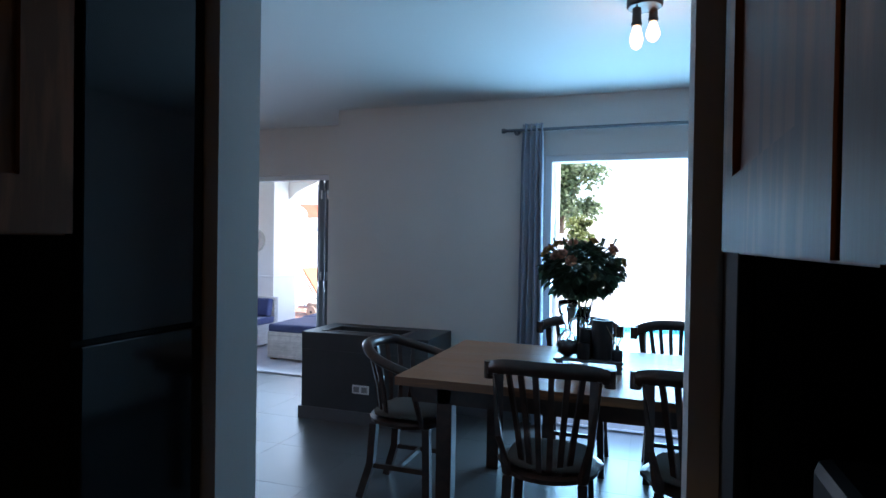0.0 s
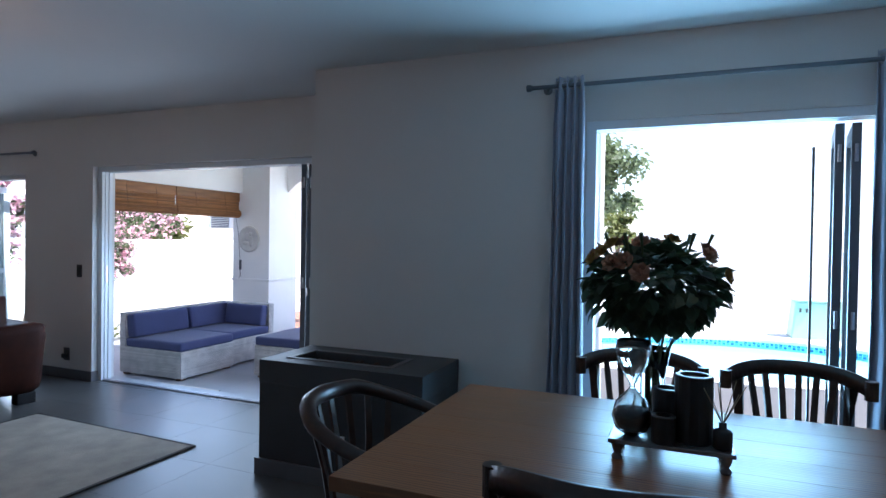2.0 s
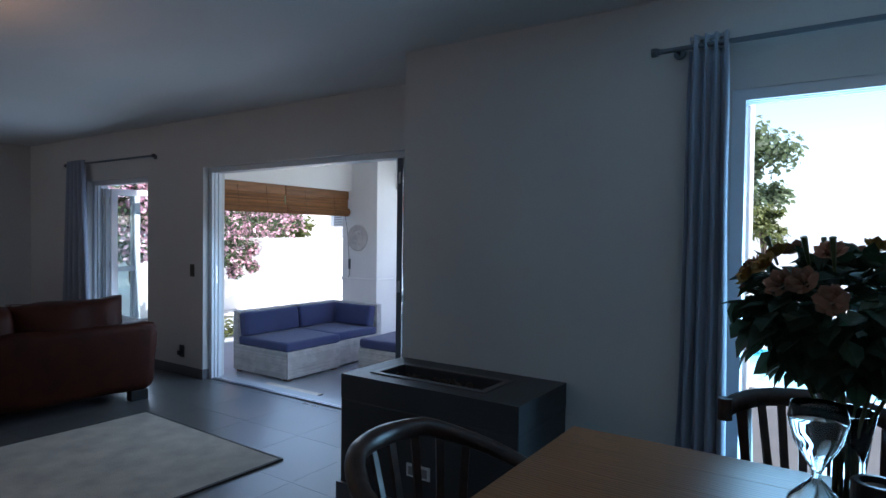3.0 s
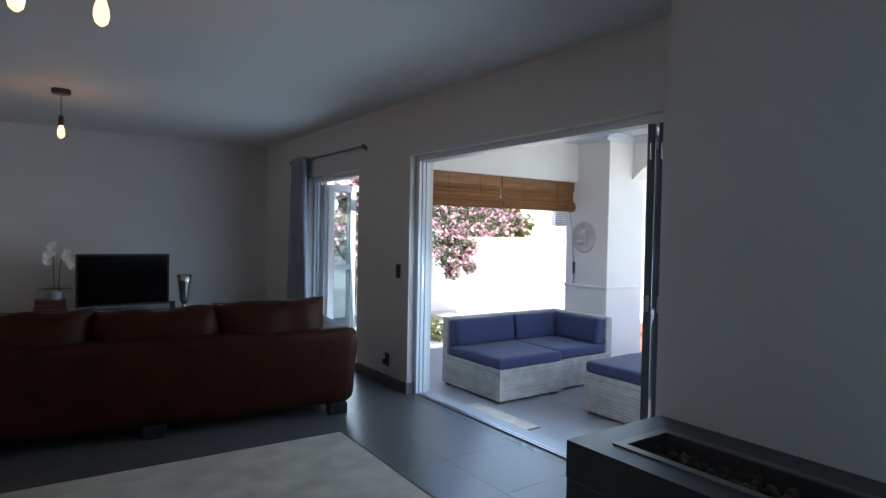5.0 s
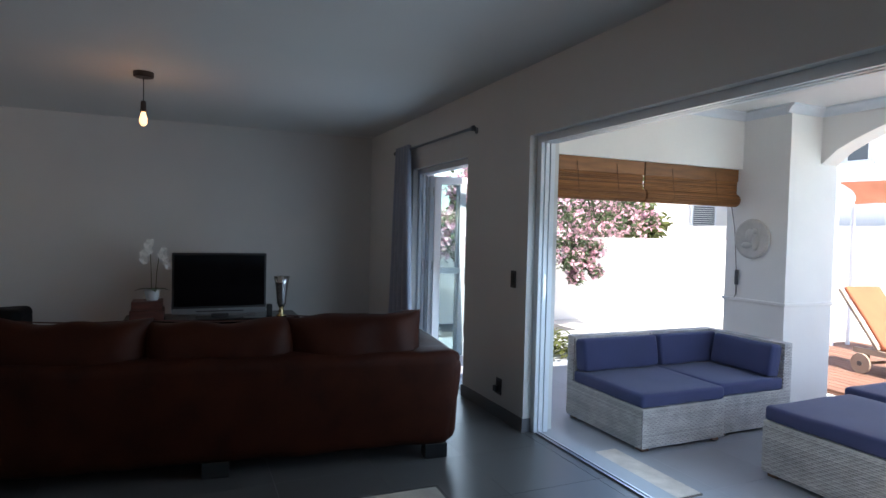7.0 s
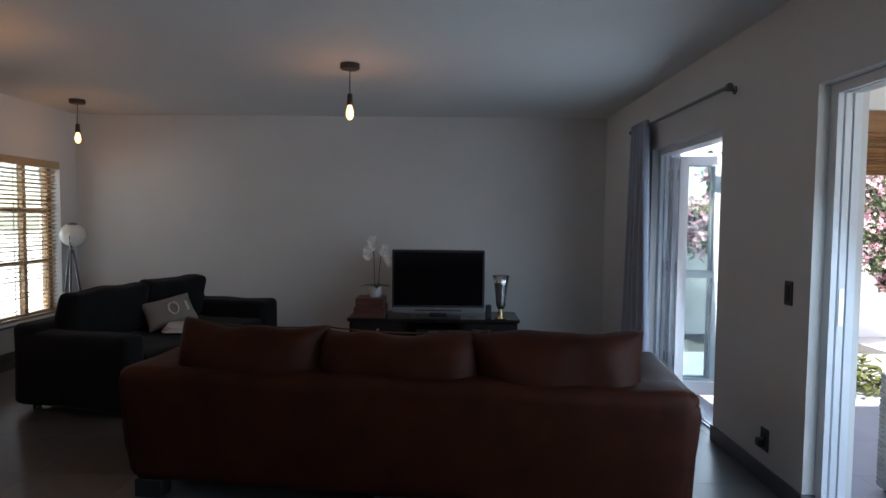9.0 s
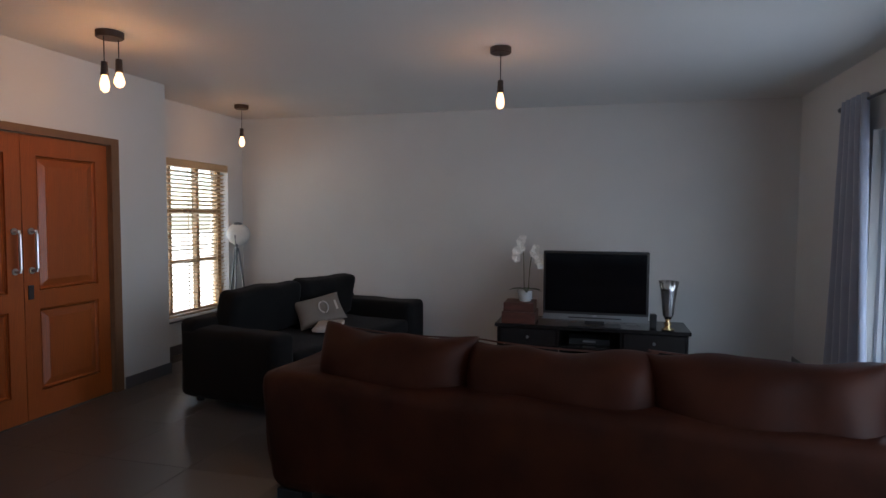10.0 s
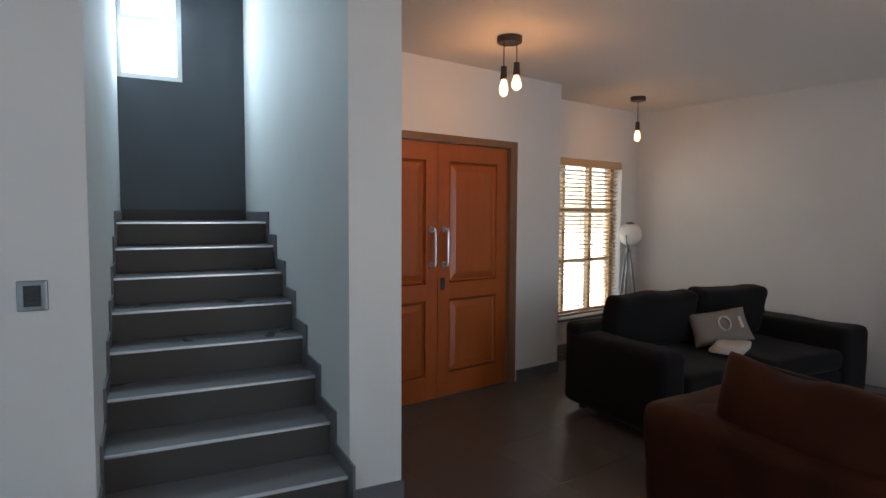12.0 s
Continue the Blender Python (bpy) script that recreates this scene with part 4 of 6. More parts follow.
part("lamp_cap", smooth(lathe([(0.05, 0.115), (0.048, 0.128), (0.03, 0.14), (0.001, 0.143)], 18)), DARKROD, tl, "dark cap").matrix_basis = pose(0.0, 0.02, 1.26)

# ---- rug, fire box ----
RUGM = mat("woven_rug", (0.46, 0.415, 0.35), 0.95, var=0.22, scale=5, grain=150, bump=0.7, color2=(0.32, 0.295, 0.255))
rg = thing("rug", "flat grey-beige woven rug lying on the tiles", "rug", pose(-3.03, 4.605, 0, 0, 0, -1.5))
bm = bmesh.new()
bm_box(bm, -1.70, -2.0, 0, 0, 0, 0.011)
bmesh.ops.bevel(bm, geom=bm.edges[:], offset=0.004, segments=1, affect="EDGES")
part("weave", bm, RUGM, rg)
part("rug_binding", boxes((-1.71, -0.012, 0, 0.01, 0.006, 0.0125), (-0.012, -2.0, 0, 0.01, -0.012, 0.0125), (-1.712, -2.0, 0, -1.695, -0.012, 0.0125)), mat("rug_edge", (0.10, 0.095, 0.09), 0.9, var=0.1, grain=150, bump=0.3), rg, "dark bound edge")

FIREB = mat("dark_screed", (0.045, 0.048, 0.054), 0.45, var=0.12, scale=3, grain=70, bump=0.04)
GREYM = mat("trough_frame", (0.15, 0.14, 0.14), 0.45, var=0.05, metal=0.3)
COAL = mat("lava_stone", (0.075, 0.05, 0.04), 0.9, var=0.3, scale=20, bump=0.4, rnd=0.2, island=True)
fb = thing("fire_box", "dark screed fire box with burner trough in its top", "fireplace", pose(XC, 4.42, 0))
FW, FD, FH = 1.12, 0.567, 0.715
TX0, TX1, TY0, TY1 = 0.16, 0.84, 0.14, 0.38
part("box_body", boxm(0, 0, 0.0, FW, FD, FH - 0.14, bevel=0.006), FIREB, fb)
part("box_rim", boxes((0, 0, FH - 0.14, FW, TY0, FH), (0, TY1, FH - 0.14, FW, FD, FH), (0, TY0, FH - 0.14, TX0, TY1, FH), (TX1, TY0, FH - 0.14, FW, TY1, FH)), FIREB, fb)
part("box_plinth", boxes((-0.018, -0.018, 0, FW + 0.018, 0, 0.10), (-0.018, 0, 0, 0, FD, 0.10), (FW, 0, 0, FW + 0.018, FD, 0.10)), SKIRT, fb, "dark tile plinth")
part("trough_frame", boxes((TX0 - 0.035, TY0 - 0.035, FH, TX1 + 0.035, TY0, FH + 0.006), (TX0 - 0.035, TY1, FH, TX1 + 0.035, TY1 + 0.035, FH + 0.006), (TX0 - 0.035, TY0, FH, TX0, TY1, FH + 0.006), (TX1, TY0, FH, TX1 + 0.035, TY1, FH + 0.006)), GREYM, fb, "grey metal frame round the trough")
bm = bmesh.new()
rng = random.Random(3)
for k in range(190):
    r_ = rng.uniform(0.014, 0.028)
    bmesh.ops.create_icosphere(bm, subdivisions=1, radius=r_, matrix=pose(rng.uniform(TX0 + 0.02, TX1 - 0.02), rng.uniform(TY0 + 0.02, TY1 - 0.02), FH - 0.075 + rng.uniform(0, 0.035), rng.uniform(0, 360), rng.uniform(0, 360), 0) @ Matrix.Diagonal((1, rng.uniform(0.6, 1), rng.uniform(0.5, 0.9), 1)))
part("lava_stones", bm, COAL, fb, "dark lava stones")["kind"] = "stuff"
sk2 = thing("wall_socket", "double white socket on the fire box", "socket", pose(XC + 0.55, 4.42, 0.28))
part("cover_plate", boxm(-0.075, -0.009, -0.035, 0.075, 0, 0.035, bevel=0.004), WHITEFRAME, sk2)
for x in (-0.035, 0.035):
    part("outlet", boxm(x - 0.024, -0.012, -0.022, x + 0.024, -0.009, 0.022), SATIN, sk2)

# ---- dining table and chairs ----
OAK = mat("table_oak", (0.29, 0.115, 0.042), 0.33, var=0.10, scale=1.6, grain=26, bump=0.03, wood="Y", stretch=(0.55, 4.5, 4.5), color2=(0.16, 0.064, 0.026), rnd=0.05)
TEAK = mat("dark_teak", (0.042, 0.018, 0.012), 0.32, var=0.14, scale=4, grain=60, bump=0.04, wood="Z", stretch=(3, 3, 0.8))
SEATC = mat("seat_cushion_cloth", (0.11, 0.085, 0.07), 0.9, var=0.1, grain=280, bump=0.2)
DTX0, DTX1, DTY0, DTY1, DTZ = -0.79, 1.55, 2.85, 4.045, 0.805
dt = thing("dining_table", "large oak dining table on square dark legs", "table", pose(DTX0, DTY0, 0))
LX, LY = DTX1 - DTX0, DTY1 - DTY0
npl = 7
for k in range(npl):
    y0, y1 = LY * k / npl, LY * (k + 1) / npl
    part("top_plank", boxm(0, y0 + 0.0002, DTZ - 0.042, LX, y1 - 0.0002, DTZ, bevel=0.0007, seg=1), OAK, dt)
part("apron", boxes((0.07, 0.06, DTZ - 0.13, LX - 0.07, 0.085, DTZ - 0.042), (0.07, LY - 0.085, DTZ - 0.13, LX - 0.07, LY - 0.06, DTZ - 0.042), (0.06, 0.085, DTZ - 0.13, 0.085, LY - 0.085, DTZ - 0.042), (LX - 0.085, 0.085, DTZ - 0.13, LX - 0.06, LY - 0.085, DTZ - 0.042)), TEAK, dt)
for x in (0.24, LX - 0.24):
    for y in (0.10, LY - 0.10):
        part("leg", boxm(x - 0.04, y - 0.04, 0, x + 0.04, y + 0.04, DTZ - 0.042, bevel=0.005), TEAK, dt, "square dark wooden leg")


def chair(label, arms=False):
    """A dark teak chair; it faces +y, its back curves round at -y."""
    c = thing("dining_chair", label, "chair", group="chairs round the table")
    zt = 0.865 if arms else 0.905
    seat = lathe([(0.20, 0.425), (0.225, 0.435), (0.228, 0.455), (0.20, 0.463)], 28)
    for v in seat.verts:
        v.co.y *= 1.02 if v.co.y < 0 else 1.1
        v.co.x *= 1.0 + 0.10 * (v.co.y > 0)
    part("seat", seat, TEAK, c)
    part("seat_cushion", smooth(cushion(0.38, 0.38, 0.05, 0.5, 6, 3, 0.006, 4)), SEATC, c, "brown seat cushion").matrix_basis = pose(0, 0.01, 0.487)
    R_ = 0.30
    half = 100 if arms else 58
    def arc(a, r=R_, z=zt):
        return Vector((r * math.sin(radians(a)), -r * math.cos(radians(a)) + 0.05, z))
    pts = []
    for q in range(-12, 13):
        a = half * q / 12
        f = abs(q) / 12
        p_ = arc(a)
        if arms:
            p_.y += 0.10 * max(0, f - 0.6)
            p_.z = zt - 0.17 * max(0, f - 0.35)
        else:
            p_.z = zt + 0.03 - 0.045 * f ** 3
            p_.x *= 1.0 + 0.06 * f
        pts.append(p_)
    if arms:
        part("arm_rail", smooth(tube(pts, 0.02, 10, radii=[0.024 + 0.010 * (1 - abs(q) / 12) for q in range(-12, 13)])), TEAK, c, "horseshoe shaped arm rail")
        for s in (1, -1):
            e = pts[-1] if s > 0 else pts[0]
            part("arm_post", tube([(0.205 * s, 0.16, 0.45), (e.x, e.y - 0.03, e.z)], 0.016, 8), TEAK, c)
    else:
        bm = sweep(pts, 0.034, 0.066)
        bmesh.ops.bevel(bm, geom=bm.edges[:], offset=0.010, segments=2, affect="EDGES")
        part("crest_rail", smooth(bm), TEAK, c, "curved crest rail with scrolled ends")
        for e in (pts[0], pts[-1]):
            part("scroll", tube([e - Vector((0, 0, 0.040)), e + Vector((0, 0, 0.038))], 0.025, 12), TEAK, c)
        for s in (1, -1):
            up = pts[12 + 9 * s]
            bm = sweep([(0.165 * s, -0.165, 0.44), (0.20 * s, -0.20, 0.62), (up.x, up.y, up.z - 0.03)], 0.045, 0.028)
            part("back_post", bm, TEAK, c)
    spl = 6 if not arms else 8
    for q in range(spl):
        a = (q - (spl - 1) / 2) / ((spl - 1) / 2) * (33 if not arms else 62)
        top = arc(a)
        f = abs(a) / half
        top.z = zt - (0.17 * max(0, f - 0.35) if arms else -0.02 + 0.01)
        low = Vector((0.175 * math.sin(radians(a * 1.05)), -0.175 * math.cos(radians(a * 1.05)), 0.45))
        mid_ = low.lerp(top, 0.5) + Vector((0, 0.012, 0))
        part("back_slat", sweep([low, mid_, top], 0.012, 0.026, up=Vector((math.cos(radians(a)), math.sin(radians(a)), 0))), TEAK, c)
    for x in (-0.165, 0.165):
        part("leg", sweep([(x, 0.17, 0.43), (x * 1.06, 0.18, 0.2), (x * 1.1, 0.185, 0)], 0.042, 0.042, up=Vector((0, 1, 0))), TEAK, c)
        part("leg", sweep([(x, -0.15, 0.43), (x * 1.05, -0.165, 0.2), (x * 1.12, -0.225, 0)], 0.042, 0.042, up=Vector((0, 1, 0))), TEAK, c)
        part("side_stretcher", sweep([(x * 1.06, 0.18, 0.19), (x * 1.05, -0.165, 0.19)], 0.018, 0.026), TEAK, c)
    part("stretcher", sweep([(-0.172, 0.0, 0.19), (0.172, 0.0, 0.19)], 0.018, 0.026), TEAK, c)
    return c


ch = chair("dark teak dining chair with slatted back, pushed to the table")
ch.matrix_basis = pose(-0.03, 2.93, 0, 0, 0, 1)
copy_thing(ch, pose(0.62, 2.96, 0, 0, 0, -2))
copy_thing(ch, pose(-0.05, 4.20, 0, 0, 0, 180))
copy_thing(ch, pose(0.58, 4.20, 0, 0, 0, 181))
ac = chair("dark teak armchair with horseshoe rail at the table end", True)
ac.matrix_basis = pose(-0.93, 3.40, 0, 0, 0, -90)

# ---- on the table ----
GL = plain("clear_glass", (0.95, 0.98, 0.98), 0.02, trans=1.0)
DSAND = mat("dark_sand", (0.02, 0.02, 0.024), 0.8, var=0.2, grain=300)
PEWTER = plain("pewter", (0.25, 0.26, 0.28), 0.3, 0.9)
tr_ = thing("tray", "narrow pewter tray on small turned feet", "tray", pose(0.10, 3.40, DTZ))
part("tray_plate", boxm(-0.18, -0.085, 0.052, 0.18, 0.085, 0.066, bevel=0.003), PEWTER, tr_)
for x in (-0.155, 0.155):
    for y in (-0.06, 0.06):
        part("foot", smooth(lathe([(0.014, 0), (0.017, 0.008), (0.008, 0.018), (0.012, 0.026), (0.018, 0.048), (0.018, 0.052)], 14, at=(x, y, 0))), PEWTER, tr_)
ZT = DTZ + 0.066
hg = thing("hourglass", "clear hourglass half filled with dark sand", "hourglass", pose(-0.015, 3.385, ZT))
part("glass_body", smooth(lathe([(0.02, 0.0), (0.05, 0.02), (0.062, 0.06), (0.05, 0.105), (0.012, 0.145), (0.008, 0.155), (0.014, 0.17), (0.045, 0.225), (0.055, 0.27), (0.05, 0.30), (0.047, 0.30), (0.052, 0.268), (0.042, 0.227), (0.006, 0.162), (0.006, 0.15), (0.046, 0.104), (0.058, 0.06), (0.046, 0.022), (0.01, 0.004)], 24)), GL, hg)
part("sand", smooth(lathe([(0.01, 0.005), (0.044, 0.023), (0.056, 0.06), (0.052, 0.08), (0.02, 0.085), (0.001, 0.086)], 20)), DSAND, hg, "dark sand")
BLKC = mat("black_ceramic", (0.010, 0.010, 0.012), 0.35, var=0.06, bump=0.01)
cg = "black candle holders on the tray"
for x, y, r_, h_ in ((0.088, 3.43, 0.046, 0.15), (0.165, 3.40, 0.056, 0.205), (0.080, 3.345, 0.036, 0.085)):
    ca = thing("candle_holder", "black cylindrical candle holder standing on the tray", "candle holder", pose(x, y, ZT), cg)
    part("holder", lathe([(r_ - 0.003, 0), (r_, 0.003), (r_, h_ - 0.003), (r_ - 0.004, h_), (r_ - 0.014, h_), (r_ - 0.016, h_ - 0.02)], 28), BLKC, ca)
    part("candle", lathe([(r_ - 0.018, h_ - 0.03), (r_ - 0.018, h_ - 0.012), (0.002, h_ - 0.012)], 20), CREAM, ca)
df = thing("reed_diffuser", "small dark reed diffuser bottle with thin reeds", "diffuser", pose(0.245, 3.365, DTZ + 0.066))
part("bottle", smooth(lathe([(0.026, 0), (0.028, 0.004), (0.028, 0.05), (0.022, 0.056), (0.011, 0.06), (0.011, 0.078), (0.008, 0.078)], 20)), BLKC, df)
REED = mat("reed", (0.35, 0.27, 0.19), 0.8, var=0.1)
rng = random.Random(8)
for k in range(7):
    a = 2 * math.pi * k / 7
    part("reed", tube([(0, 0, 0.07), (0.06 * math.cos(a), 0.06 * math.sin(a), 0.19 + 0.02 * math.sin(k * 3))], 0.0016, 5), REED, df)
fv = thing("flower_vase", "clear glass vase with tall handle, stems inside", "vase", pose(0.02, 3.60, DTZ))
part("vase_glass", smooth(lathe([(0.055, 0), (0.06, 0.01), (0.052, 0.10), (0.052, 0.20), (0.075, 0.31), (0.070, 0.31), (0.047, 0.20), (0.047, 0.10), (0.052, 0.015)], 26)), GL, fv)
bq = thing("bouquet", "bouquet of faded roses with dark leaves in the vase", "bouquet", pose(0.035, 3.58, DTZ))
PINK = mat("faded_rose", (0.40, 0.20, 0.13), 0.7, var=0.2, scale=10, bump=0.1, rnd=0.25, island=True, glow_through=0.3)
GOLD = mat("yellow_rose", (0.50, 0.28, 0.07), 0.7, var=0.2, scale=10, bump=0.1, rnd=0.15, island=True)
FLEAF = mat("rose_leaf", (0.045, 0.080, 0.042), 0.5, var=0.25, scale=9, bump=0.05, rnd=0.3, island=True, glow_through=0.3)
rng = random.Random(21)
bm = bmesh.new()
BC = Vector((-0.005, 0.0, 0.525))
for k in range(620):
    d = Vector((rng.gauss(0, 1), rng.gauss(0, 1), rng.gauss(0, 1))).normalized()
    r_ = rng.uniform(0.35, 1.0) ** 0.6
    p_ = BC + Vector((d.x * 0.215, d.y * 0.21, d.z * (0.13 if d.z > 0 else 0.13))) * r_
    out = (d + Vector((rng.uniform(-.6, .6), rng.uniform(-.6, .6), rng.uniform(-.9, .3)))).normalized()
    leaf_face(bm, p_, out, Vector((rng.uniform(-.5, .5), rng.uniform(-.5, .5), 1)), rng.uniform(0.045, 0.08), rng.uniform(0.042, 0.068), rng.uniform(0, 0.5))
part("leaves", bm, FLEAF, bq, "dark green rose leaves")["kind"] = "stuff"
for k in range(11):
    a = 2 * math.pi * k / 11
    part("stem", tube([(0.022 * math.cos(a), 0.022 * math.sin(a), 0.02), (0.02 * math.cos(a + .4), 0.02 * math.sin(a + .4), 0.24), (0.13 * math.cos(a), 0.13 * math.sin(a), 0.47)], 0.005, 6), STEM, bq)
for k in range(26):
    a, el = rng.uniform(0, 2 * math.pi), rng.uniform(0.15, 1.25)
    d = Vector((math.cos(a) * math.cos(el), math.sin(a) * math.cos(el), math.sin(el)))
    c_ = BC + Vector((d.x * 0.235, d.y * 0.23, d.z * 0.165 + 0.01))
    bm = bmesh.new()
    for ring, (n_, sp, ln, wd) in enumerate(((7, 1.0, 0.034, 0.030), (6, 0.55, 0.034, 0.027), (5, 0.22, 0.031, 0.021))):
        for q in range(n_):
            b_ = 2 * math.pi * (q + 0.4 * ring) / n_
            u = d.orthogonal().normalized()
            v = d.cross(u)
            o = u * math.cos(b_) + v * math.sin(b_)
            leaf_face(bm, c_ + o * 0.008 * (2 - ring) * 0.6, d * 0.75 + o * sp * 0.8, o - d * 0.3, ln * 0.8, wd * 0.9, -0.25)
    part("rose", bm, GOLD if k % 4 == 0 else PINK, bq, "faded rose head")
for k in range(8):
    a = rng.uniform(0, 6.28)
    p_ = BC + Vector((0.16 * math.cos(a), 0.16 * math.sin(a), 0.11))
    part("bud_stalk", tube([p_, p_ + Vector((0.03 * math.cos(a), 0.03 * math.sin(a), 0.07))], 0.004, 5, radii=[0.003, 0.007]), STEM, bq)

# ---- kitchen beside the opening ----
KWOOD = mat("kitchen_cabinet_wood", (0.20, 0.072, 0.026), 0.5, spec=0.2, var=0.08, wood="X", stretch=(4, 4, 0.5), color2=(0.12, 0.047, 0.018), scale=2, grain=40, bump=0.02)
KBLACK = plain("black_glass_front", (0.006, 0.006, 0.007), 0.08)
KDARK = mat("black_worktop", (0.008, 0.008, 0.009), 0.45, var=0.1, grain=120, bump=0.01, spec=0.2)


def wall_cabinet(m, w, h, d, label):
    """A wall cabinet with a framed door; local +x is its front, y runs along the wall."""
    c = thing("wall_cabinet", label, "cabinet", m)
    part("cabinet_body", boxm(-d, 0, 0, -0.02, w, h), KWOOD, c)
    dr = part("cabinet_door", boxes((-0.018, 0.003, 0.003, 0, 0.085, h - 0.003), (-0.018, w - 0.085, 0.003, 0, w - 0.003, h - 0.003), (-0.018, 0.085, 0.003, 0, w - 0.085, 0.085), (-0.018, 0.085, h - 0.085, 0, w - 0.085, h - 0.003)), KWOOD, c, "framed wooden cabinet door")
    part("door_panel", boxm(-0.016, 0.085, 0.085, -0.008, w - 0.085, h - 0.085), KWOOD, dr)
    return c


wall_cabinet(pose(-0.45, 0.335, 1.475), 0.50, 0.90, 0.60, "wooden kitchen wall cabinet with framed door")
wall_cabinet(pose(-0.45, -0.185, 1.475), 0.50, 0.90, 0.60, "wooden kitchen wall cabinet with framed door")
ov = thing("tall_oven_unit", "tall black glass fronted oven unit by the opening", "oven")
ov.matrix_world = pose(-0.45, 0.845, 0)
part("unit_body", boxm(-0.60, 0, 0, -0.02, 0.272, 2.34), KDARK, ov)
for z0, z1 in ((0.10, 0.70), (0.71, 1.30), (1.31, 2.33)):
    dr = part("glass_front", boxm(-0.018, 0.004, z0, 0, 0.268, z1, bevel=0.002, seg=1), KBLACK, ov)
for y in (-0.185, 0.335):
    bc = thing("base_cabinet", "black kitchen base cabinet under the worktop", "cabinet", pose(-0.45, y, 0))
    part("cabinet_body", boxm(-0.60, 0, 0, -0.02, 0.50, 0.86), KDARK, bc)
    part("cabinet_door", boxm(-0.018, 0.003, 0.10, 0, 0.497, 0.85, bevel=0.002), KDARK, bc)
whole("worktop", boxm(-1.05, -0.185, 0.86, -0.435, 0.838, 0.90, bevel=0.003), KDARK, "black stone kitchen worktop", "worktop")
wall_cabinet(pose(0.47, 0.955, 1.465, 0, 0, 180), 0.46, 0.93, 0.36, "wooden kitchen wall cabinet with framed door")
wall_cabinet(pose(0.47, 0.485, 1.465, 0, 0, 180), 0.46, 0.93, 0.36, "wooden kitchen wall cabinet with framed door")
whole("splashback", boxm(0.828, 0.02, 0.90, 0.885, 0.955, 2.34), KBLACK, "black glass kitchen splashback", "splashback")
for y in (0.025, 0.495):
    bc = thing("base_cabinet", "black kitchen base cabinet under the worktop", "cabinet", pose(0.49, y, 0))
    part("cabinet_body", boxm(0.02, 0, 0, 0.40, 0.46, 0.86), KDARK, bc)
    part("cabinet_door", boxm(0, 0.003, 0.10, 0.018, 0.457, 0.85, bevel=0.002), KDARK, bc)
whole("worktop", boxm(0.475, 0.02, 0.86, 0.83, 0.955, 0.90, bevel=0.003), KDARK, "black stone kitchen worktop", "worktop")
ck = thing("coffee_machine", "black coffee machine on the kitchen worktop", "coffee machine", pose(0.68, 0.70, 0.90))
part("machine_body", boxm(-0.13, -0.17, 0, 0.13, 0.17, 0.36, bevel=0.015), BLACK, ck)
part("machine_trim", boxm(-0.134, -0.15, 0.19, -0.13, 0.15, 0.20), STEEL, ck)
part("drip_tray", boxm(-0.17, -0.12, 0, -0.13, 0.12, 0.03, bevel=0.004), STEEL, ck)
fr = thing("tall_fridge", "tall black refrigerator by the kitchen opening", "refrigerator", pose(0.49, 0.962, 0))
part("fridge_body", boxm(0.02, 0, 0, 0.42, 0.155, 2.34), KDARK, fr)
for z0, z1 in ((0.08, 0.90), (0.91, 2.33)):
    part("fridge_door", boxm(0, 0.003, z0, 0.018, 0.152, z1, bevel=0.002, seg=1), KDARK, fr)
dl = thing("downlight", "small recessed kitchen ceiling downlight", "downlight", pose(0.35, -0.45, H))
part("trim_ring", lathe([(0.045, 0), (0.045, -0.006), (0.034, -0.008), (0.032, 0.0)], 20), STEEL, dl)
part("lamp_face", lathe([(0.031, -0.002), (0.031, -0.004), (0.001, -0.004)], 16), FIL, dl)
kl = bpy.data.lights.new("downlight_lamp", "SPOT")
kl.energy, kl.color, kl.spot_size, kl.shadow_soft_size = 1.3, (1.0, 0.62, 0.32), radians(95), 0.03
new("downlight_lamp", kl).matrix_world = look((0.35, -0.45, H - 0.02), (0.35, -0.45, 0))

# ---- patio ----
YC, XB = 8.10, -5.66
struct("floor_patio", boxes((-14.0, YL + T, ZP - 0.25, 8.0, 9.4, ZP - 0.006)), GROUT, "grey tiled patio floor", "floor")
struct("step_patio", boxes((-5.375, YL + 0.11, ZP, -2.77, YL + T + 0.02, -0.004)), PATIOT, "grey tiled door step down to the patio", "step")
struct("step_garden", boxes((-7.76, YL + 0.11, ZP, -6.40, YL + T + 0.10, -0.004)), PATIOT, "grey tiled step at the garden door", "step")
struct("step_pool", boxes((-0.40, YD + 0.11, ZP, 1.08, YD + 0.28 + 0.12, -0.004)), PATIOT, "grey tiled step at the pool door", "step")
PCEIL = 2.62
struct("ceiling_patio", boxes((XB - 0.30, YL + T, PCEIL, -1.9, 9.0, PCEIL + 0.2)), CEIL, "white patio ceiling", "ceiling")
struct("beam_patio", boxes((XB - 0.30, YL + T, 2.10, XB, YC, PCEIL)), EXTWALL, "white plastered beam above the bamboo blinds", "beam")
COR = [(0, 0), (0.07, 0), (0.07, -0.015), (0.045, -0.03), (0.03, -0.045), (0.015, -0.075), (0, -0.075)]


